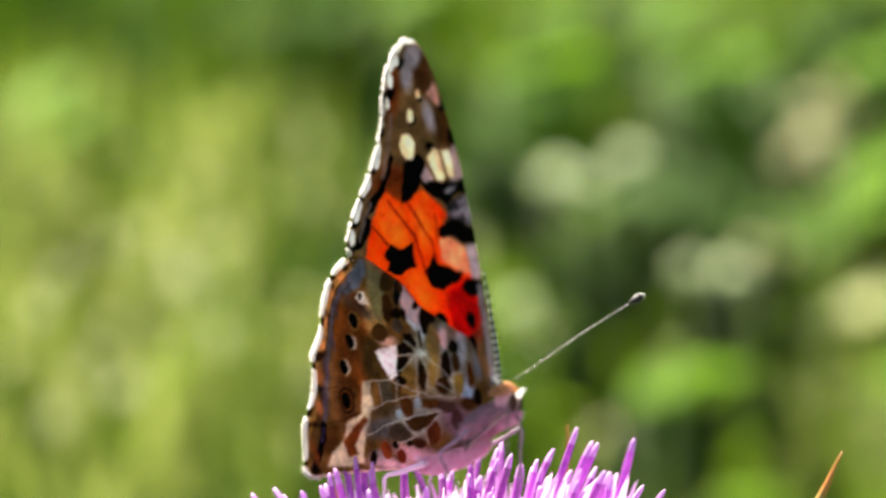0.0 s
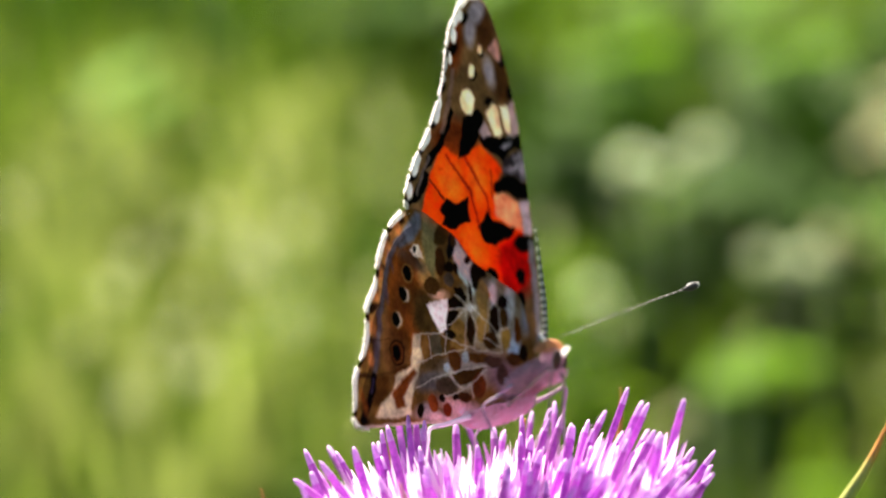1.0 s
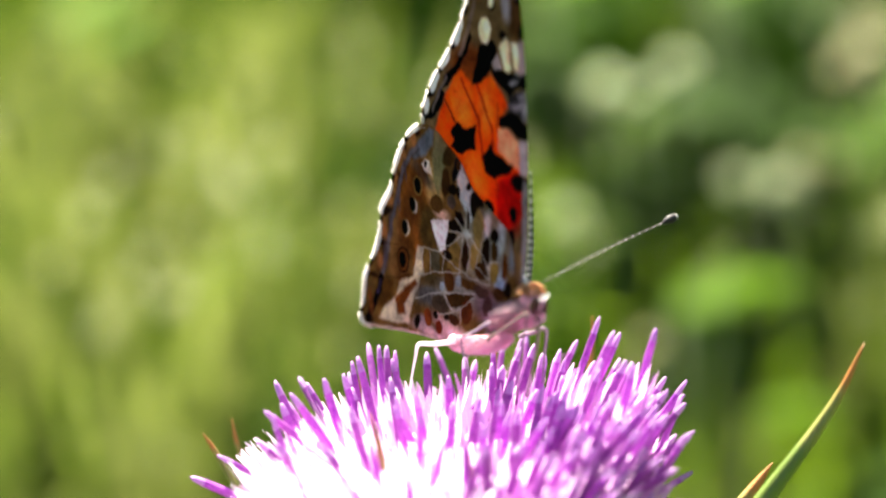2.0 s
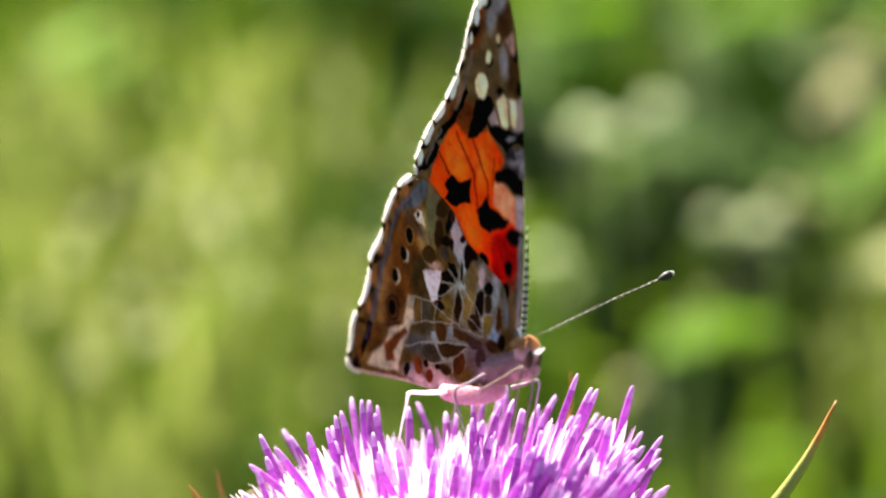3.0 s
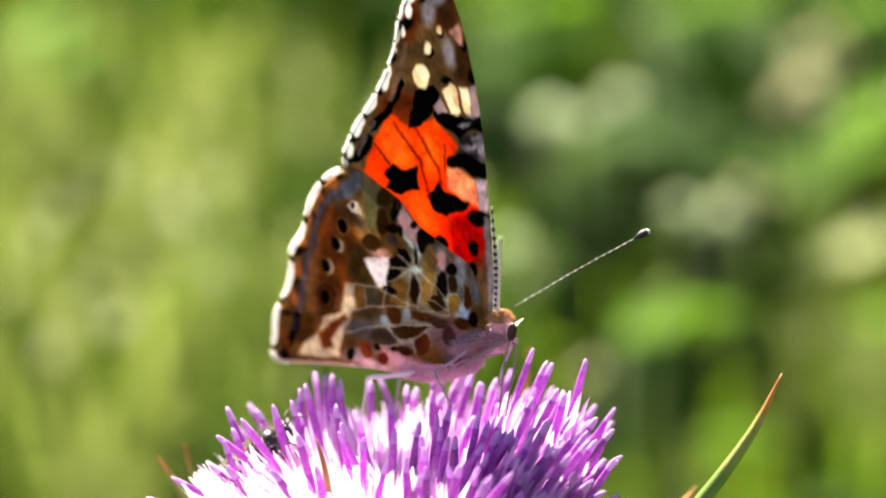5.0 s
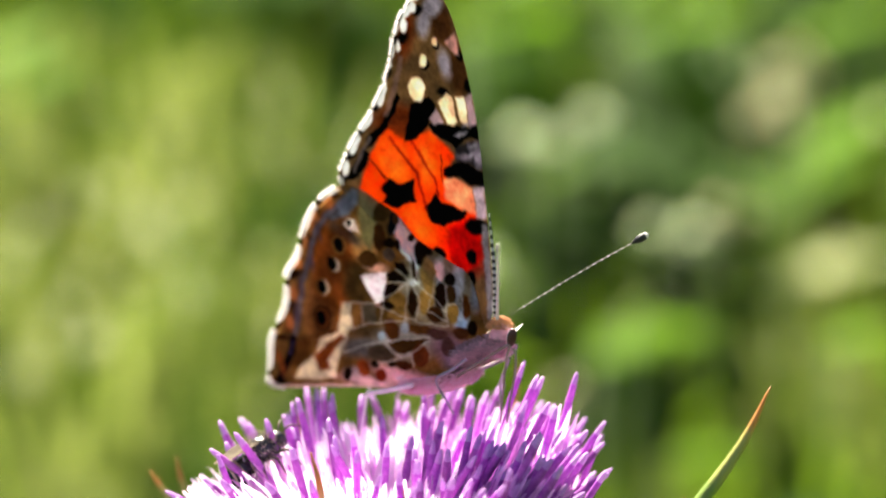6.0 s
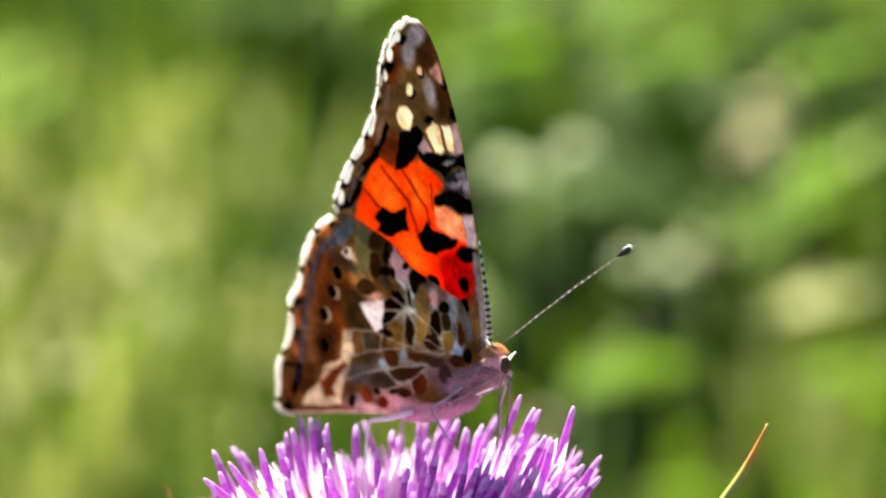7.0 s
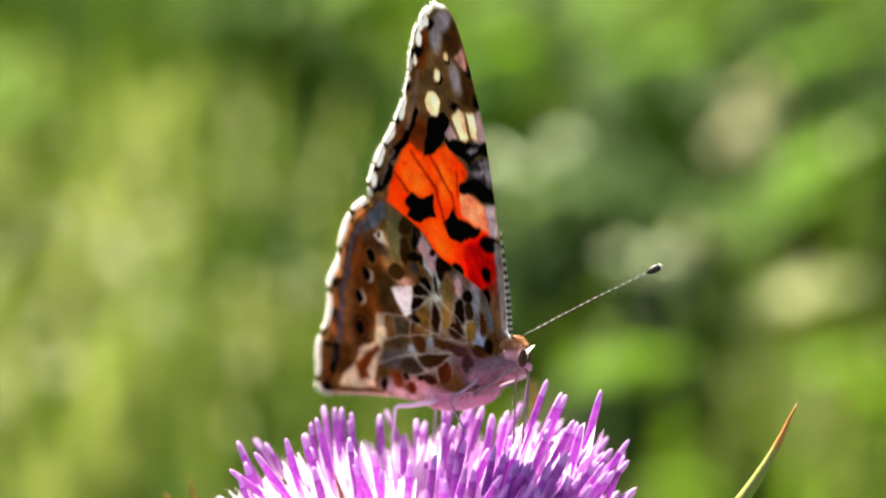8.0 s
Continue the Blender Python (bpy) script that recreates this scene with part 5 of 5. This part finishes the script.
    fur("head_fur", FUR_ORANGE, head, (1.48 * mm, 0.5 * mm, 0.77 * mm), (1.15 * mm, 1.1 * mm, 1.1 * mm), 600, 0.45 * mm, -20, (-0.9, 0, 0.15), 0.000032, lambda d: d.z > 0.3)
    for spot_at in ((3.27 * mm, -0.4 * mm, 0.58 * mm), (1.98 * mm, 1.35 * mm, 0.06 * mm)):
        blob("eye", EYE_SKIN, head, spot_at, (0.46 * mm, 0.34 * mm, 0.86 * mm), 15, "dark brown rounded eye")
        blob("eye_rim", FUR_BOUNCE, head, (spot_at[0] - 0.24 * mm, spot_at[1] + (0.1 * mm if spot_at[1] < 0 else -0.1 * mm), spot_at[2] - 0.05 * mm), (0.40 * mm, 0.28 * mm, 0.9 * mm), 15, "pale rim behind the eye")
    for palp_line in ([(2.55 * mm, 0.1 * mm, 0.18 * mm), (3.28 * mm, 0.1 * mm, 1.1 * mm), (4.12 * mm, 0.1 * mm, 1.82 * mm)], [(1.99 * mm, 0.9 * mm, -0.05 * mm), (2.72 * mm, 0.9 * mm, 0.87 * mm), (3.57 * mm, 0.9 * mm, 1.59 * mm)]):
        rod("palp", FRINGE, head, palp_line, (0.14 * mm, 0.15 * mm, 0.03 * mm), 10, 8, "pale pointed palp")
    fur("chin_fur", FUR_BOUNCE, head, (1.55 * mm, 0.4 * mm, -0.63 * mm), (1.3 * mm, 0.9 * mm, 0.8 * mm), 420, 0.4 * mm, -20, (-0.2, 0, -0.4), 0.00004, lambda d: d.z < 0.3)
    # antennae: thin banded shafts with dark, pale-tipped clubs; the second has sunlit white painted in
    for root, end, rise, shaft, dark, said in (((2.15 * mm, 1 * mm, 2.2 * mm), (10.53 * mm, 10.85 * mm, 8.19 * mm), -0.15, 0.042, (0.02, 0.018, 0.016), "thin pale-banded antenna"), ((1.47 * mm, 0 * mm, 1.99 * mm), (9.05 * mm, -9.7 * mm, 10.85 * mm), 0.2, 0.14, (0.62, 0.58, 0.50), "upright antenna, coloured white as sunlit")):
        r0, r1 = Vector((0, 0, 0)), Vector(end) - Vector(root)
        pts = curve_points([r0, r0.lerp(r1, 0.5) + Vector((0, 0, -rise * mm)), r1], 60)
        cut = 53
        v, f = tube(pts[:cut + 1], [shaft * mm] * (cut + 1), 7)
        bands = [(0.86, 0.84, 0.78) if shaft > 0.09 or i % 3 == 0 and i > 3 else (0.16, 0.14, 0.11) for i in range(cut + 1) for _ in range(7)]
        a = mesh_object("antenna", v, f, PIGMENT, b, said, pigment=np.array(bands))
        a.location = root
        tail = curve_points(pts[cut - 1:], 16)
        rr = [0.06, 0.10, 0.15, 0.21, 0.27, 0.31, 0.34, 0.36, 0.37, 0.37, 0.36, 0.35, 0.33, 0.29, 0.21, 0.06]
        v, f = tube(tail, [q * mm * (1.0 if shaft < 0.09 else 0.5) for q in rr], 10)
        cc = [dark if i < 13 else (0.92, 0.88, 0.78) for i in range(16) for _ in range(10)]
        mesh_object("club", v, f, PIGMENT, a, "dark club with a pale tip", pigment=np.array(cc))
    # legs and tongue
    rod("leg", LEG_SUNLIT, b, [(-7.01 * mm, -1.40 * mm, -4.65 * mm), (-7.22 * mm, -1.80 * mm, -4.78 * mm), (-9.53 * mm, -2.00 * mm, -5.44 * mm), (-11.54 * mm, -2.20 * mm, -5.96 * mm), (-11.81 * mm, -2.30 * mm, -7.15 * mm), (-12.14 * mm, -2.40 * mm, -8.94 * mm), (-12.47 * mm, -2.40 * mm, -10.61 * mm)], (0.24 * mm, 0.24 * mm, 0.19 * mm, 0.11 * mm, 0.08 * mm), 30, 7, "pale thin hind leg")
    rod("leg", LEG_DARK, b, [(-0.39 * mm, -2.2 * mm, -1.41 * mm), (-1.53 * mm, -3 * mm, -2.43 * mm), (-2.86 * mm, -3.4 * mm, -3.37 * mm), (-1.6 * mm, -3.6 * mm, -5.14 * mm), (-0.75 * mm, -3.7 * mm, -6.2 * mm)], (0.14 * mm, 0.14 * mm, 0.11 * mm, 0.09 * mm, 0.08 * mm), 24, 7, "grey thin middle leg")
    rod("leg", LEG_BROWN, b, [(-2.24 * mm, -1.2 * mm, -3.43 * mm), (0.62 * mm, -1.3 * mm, -1.7 * mm), (3.41 * mm, -1.2 * mm, 0.05 * mm), (3.16 * mm, -1.2 * mm, -1.36 * mm), (2.8 * mm, -1.2 * mm, -4.22 * mm), (2.43 * mm, -1.2 * mm, -7.1 * mm)], (0.15 * mm, 0.15 * mm, 0.11 * mm, 0.09 * mm, 0.08 * mm), 24, 7, "thin brown front leg")
    rod("leg", LEG_DARK, b, [(-2.19 * mm, 2 * mm, -3.47 * mm), (-0.73 * mm, 2.4 * mm, -2.81 * mm), (0.8 * mm, 2.6 * mm, -2.22 * mm), (-0.98 * mm, 3.8 * mm, -4.82 * mm), (-1.11 * mm, 3.8 * mm, -7.48 * mm)], (0.2 * mm, 0.16 * mm, 0.11 * mm, 0.09 * mm), 20, 7, "thin grey front leg")
    rod("leg", LEG_DARK, b, [(-5.86 * mm, 2 * mm, -4.64 * mm), (-9.2 * mm, 3 * mm, -5.99 * mm), (-12.29 * mm, 3.6 * mm, -7.12 * mm), (-13.13 * mm, 3.8 * mm, -9.09 * mm), (-13.55 * mm, 3.8 * mm, -11.07 * mm)], (0.2 * mm, 0.16 * mm, 0.11 * mm, 0.09 * mm), 20, 7, "dark thin hind leg")
    rod("tongue", LEG_BROWN, head, [(2.6 * mm, 0.3 * mm, -0.47 * mm), (3.21 * mm, 0.2 * mm, -0.97 * mm), (3.16 * mm, 0.1 * mm, -2.9 * mm), (2.62 * mm, 0 * mm, -5.53 * mm), (2.31 * mm, 0 * mm, -7.39 * mm)], (0.14 * mm, 0.11 * mm, 0.08 * mm), 20, 6, "thin curved feeding tongue")

    return b


BUTTERFLY = butterfly()
ANTENNA = next(ob for ob in BUTTERFLY.children if ob.get("label") == "thin pale-banded antenna")
ANTENNA_TWO = next(ob for ob in BUTTERFLY.children if ob.get("label") == "upright antenna, coloured white as sunlit")


# ---- a small bee among the florets ----
def bee():
    t = thing("bee", "small dark hairy bee crawling between the florets", "bee")
    mm = 0.001
    blob("thorax", BEE_BLACK, t, (0, 0, 0), (1.5 * mm, 1.25 * mm, 1.25 * mm))
    fur("hair", BEE_HAIR, t, (0, 0, 0), (1.5 * mm, 1.25 * mm, 1.25 * mm), 320, 0.8 * mm, thick=0.00003)
    blob("abdomen", BEE_BLACK, t, (-2.9 * mm, 0, -0.5 * mm), (2.0 * mm, 1.3 * mm, 1.2 * mm), -12)
    for k, x in enumerate((-1.9, -2.9, -3.8)):
        r = (1.25, 1.3, 1.08)[k]
        pts = [(x * mm + 0.1 * mm * math.cos(a), r * mm * math.cos(a), -0.5 * mm + 0.22 * mm * (k - 1) + r * 0.95 * mm * math.sin(a)) for a in np.linspace(0, 2 * math.pi, 17)]
        rod("hair_band", BEE_HAIR, t, pts, (0.00011, 0.00011), 33, 5, "pale band of hair")
    blob("head", BEE_BLACK, t, (1.75 * mm, 0, -0.2 * mm), (0.75 * mm, 1.1 * mm, 0.95 * mm))
    for s in (-1, 1):
        blob("eye", BEE_BLACK, t, (1.85 * mm, s * 0.8 * mm, 0), (0.45 * mm, 0.4 * mm, 0.75 * mm))
        rod("antenna", CUTICLE, t, [(2.3 * mm, s * 0.3 * mm, 0.2 * mm), (3.1 * mm, s * 0.8 * mm, 0.7 * mm), (3.9 * mm, s * 1.3 * mm, 0.2 * mm)], (0.0001, 0.00008), 8, 5)
        for k, x in enumerate((0.7, 0, -0.8)):
            rod("leg", CUTICLE, t, [(x * mm, s * 0.8 * mm, -0.7 * mm), ((x * 2) * mm, s * 2.2 * mm, -0.4 * mm), ((x * 2.4) * mm, s * 2.7 * mm, -2.2 * mm)], (0.00018, 0.00014, 0.00006), 8, 5)
        v, f = leaf_shape(4.5 * mm, 1.6 * mm, 0.02, 3)
        m = pose(-0.2 * mm, s * 0.6 * mm, 1.1 * mm, 6, 0, 90 + s * 14)
        mesh_object("wing", [m @ Vector(p) for p in v], f, BEE_WING, t, "clear brownish wing")
    return t


BEE = bee()


# ---- what moves ----
def motions():
    base = Vector((0.00509, 0.21385, 0.69726))
    rows = [  # seconds; millimetres from base; degrees
        (0, -3.82, -1.11, 0.22, 0, -8.1, -47.89),
        (0.5, -4.13, -2.26, 0.65, -0.98, -8.77, -49.4),
        (1, -4.29, -1.23, 0.4, -1.78, -6.84, -48.94),
        (1.5, -3.86, -0.04, -0.34, -0.08, -4.63, -53.39),
        (1.7, -3.72, 0.13, -0.79, -2.18, -0.28, -57.63),
        (3, -2.26, -1.97, 0.21, -2.85, 2.17, -55.93),
        (3.5, -2.25, -2, 0, -2.39, 2.4, -55.1),
        (4, -2.07, -1.44, -0.34, -1.91, 4.72, -54.51),
        (4.1, -2.4, 0.32, 0.46, -2.28, -7.25, -47.82),
        (4.3, -1.59, 0.22, 0.24, -0.5, -5.02, -42.36),
        (4.5, -0.98, -0.85, 0.1, 3.56, -1.06, -39.12),
        (5.8, -0.54, 0, -0.46, 0.98, 1.55, -38.31),
        (6, -0.07, -0.07, 0.24, -0.35, -1.94, -37.18),
        (6.5, 0, 0, 0, 0, 0, -38),
        (7, -0.21, 0.89, 0.44, 3.33, -3.16, -41.15),
        (7.5, 0.08, -0.09, -0.25, 4.41, 1.02, -42.3),
        (8, -0.81, -0.74, 0.28, 3.86, -0.82, -49),
    ]
    walk(BUTTERFLY, [(t, pose(base.x + x / 1000, base.y + y / 1000, base.z + z / 1000, rx, ry, rz)) for t, x, y, z, rx, ry, rz in rows])
    sway = [  # the antenna's turn on the head
        (0, 5, 27.3),
        (0.2, 8.1, 26.2),
        (0.5, 8.5, 28.8),
        (0.8, 9.7, 29.9),
        (1, 17.8, 33.3),
        (1.1, 14.1, 32.1),
        (1.3, -4.3, 24.5),
        (1.5, 16.3, 39.5),
        (1.7, 13.1, 43.3),
        (2.8, 3.9, 37.1),
        (3, 8.8, 38.9),
        (3.2, 3.3, 36.9),
        (3.5, 10.5, 38.9),
        (3.8, 8.3, 38.2),
        (4, 4.3, 32),
        (4.1, -11.2, 2.1),
        (4.3, -4.1, -4.4),
        (4.5, 2.4, 7.5),
        (4.7, -2.2, 5.6),
        (5.8, 12.9, 12.1),
        (6, -4.4, -4.6),
        (6.3, -6.6, -8.4),
        (6.5, 1.8, 3.8),
        (6.8, -12.1, -9.9),
        (7, -10.2, -1.1),
        (7.2, -4.4, 5.4),
        (7.5, 0.9, 11.7),
        (7.8, 1.7, 17),
        (8, 11.2, 23),
    ]
    walk(ANTENNA, [(t, pose(0.00215, 0.001, 0.0022, 0, ry, rz)) for t, ry, rz in sway])
    fold = [
        (0, -88, -65.4),
        (1, -88, -65.4),
        (1.5, -88, -65.4),
        (3, -88, -65.4),
        (3.5, -88, -65.4),
        (4, -88, -65.4),
        (4.08, -88, -65.4),
        (4.12, -58.1, -41.7),
        (4.16, -28.3, -17.9),
        (4.2, 1.6, 5.8),
        (4.5, -10.3, 7.8),
        (6, -0.3, -1.9),
        (6.5, 0, 0),
        (6.86, 0, 0),
        (6.9, -29.3, -21.8),
        (6.94, -58.7, -43.6),
        (6.98, -88, -65.4),
        (7, -88, -65.4),
        (7.5, -88, -65.4),
        (8, -88, -65.4),
    ]
    walk(ANTENNA_TWO, [(t, pose(0.00147, 0, 0.00199, 0, ry, rz)) for t, ry, rz in fold])
    crawl = [
        (0, -19.02, 227.96, 680.66, -20, 20),
        (1.5, -18.43, 226.78, 679.20, -20, 20),
        (1.7, -18.26, 227.22, 678.49, -25, 20),
        (2.8, -18.02, 223.89, 680.54, -25, 20),
        (3.5, -16.39, 221.64, 684.30, -30, 20),
        (4, -15.71, 219.41, 684.64, -32, 25),
        (4.5, -14.93, 217.44, 685.99, -38, 25),
        (4.7, -15.01, 217.28, 685.53, -38, 25),
        (5.8, -14.80, 215.24, 687.03, -30, 30),
        (6.5, -15.19, 215.50, 686.48, -20, 60),
        (7, -14.33, 219.43, 684.31, -20, 70),
        (7.5, -14.22, 220.69, 683.95, -20, 60),
        (8, -15.03, 220.99, 683.07, -25, 40),
    ]
    walk(BEE, [(t, pose(x / 1000, y / 1000, z / 1000, 0, ry, rz)) for t, x, y, z, ry, rz in crawl])


motions()
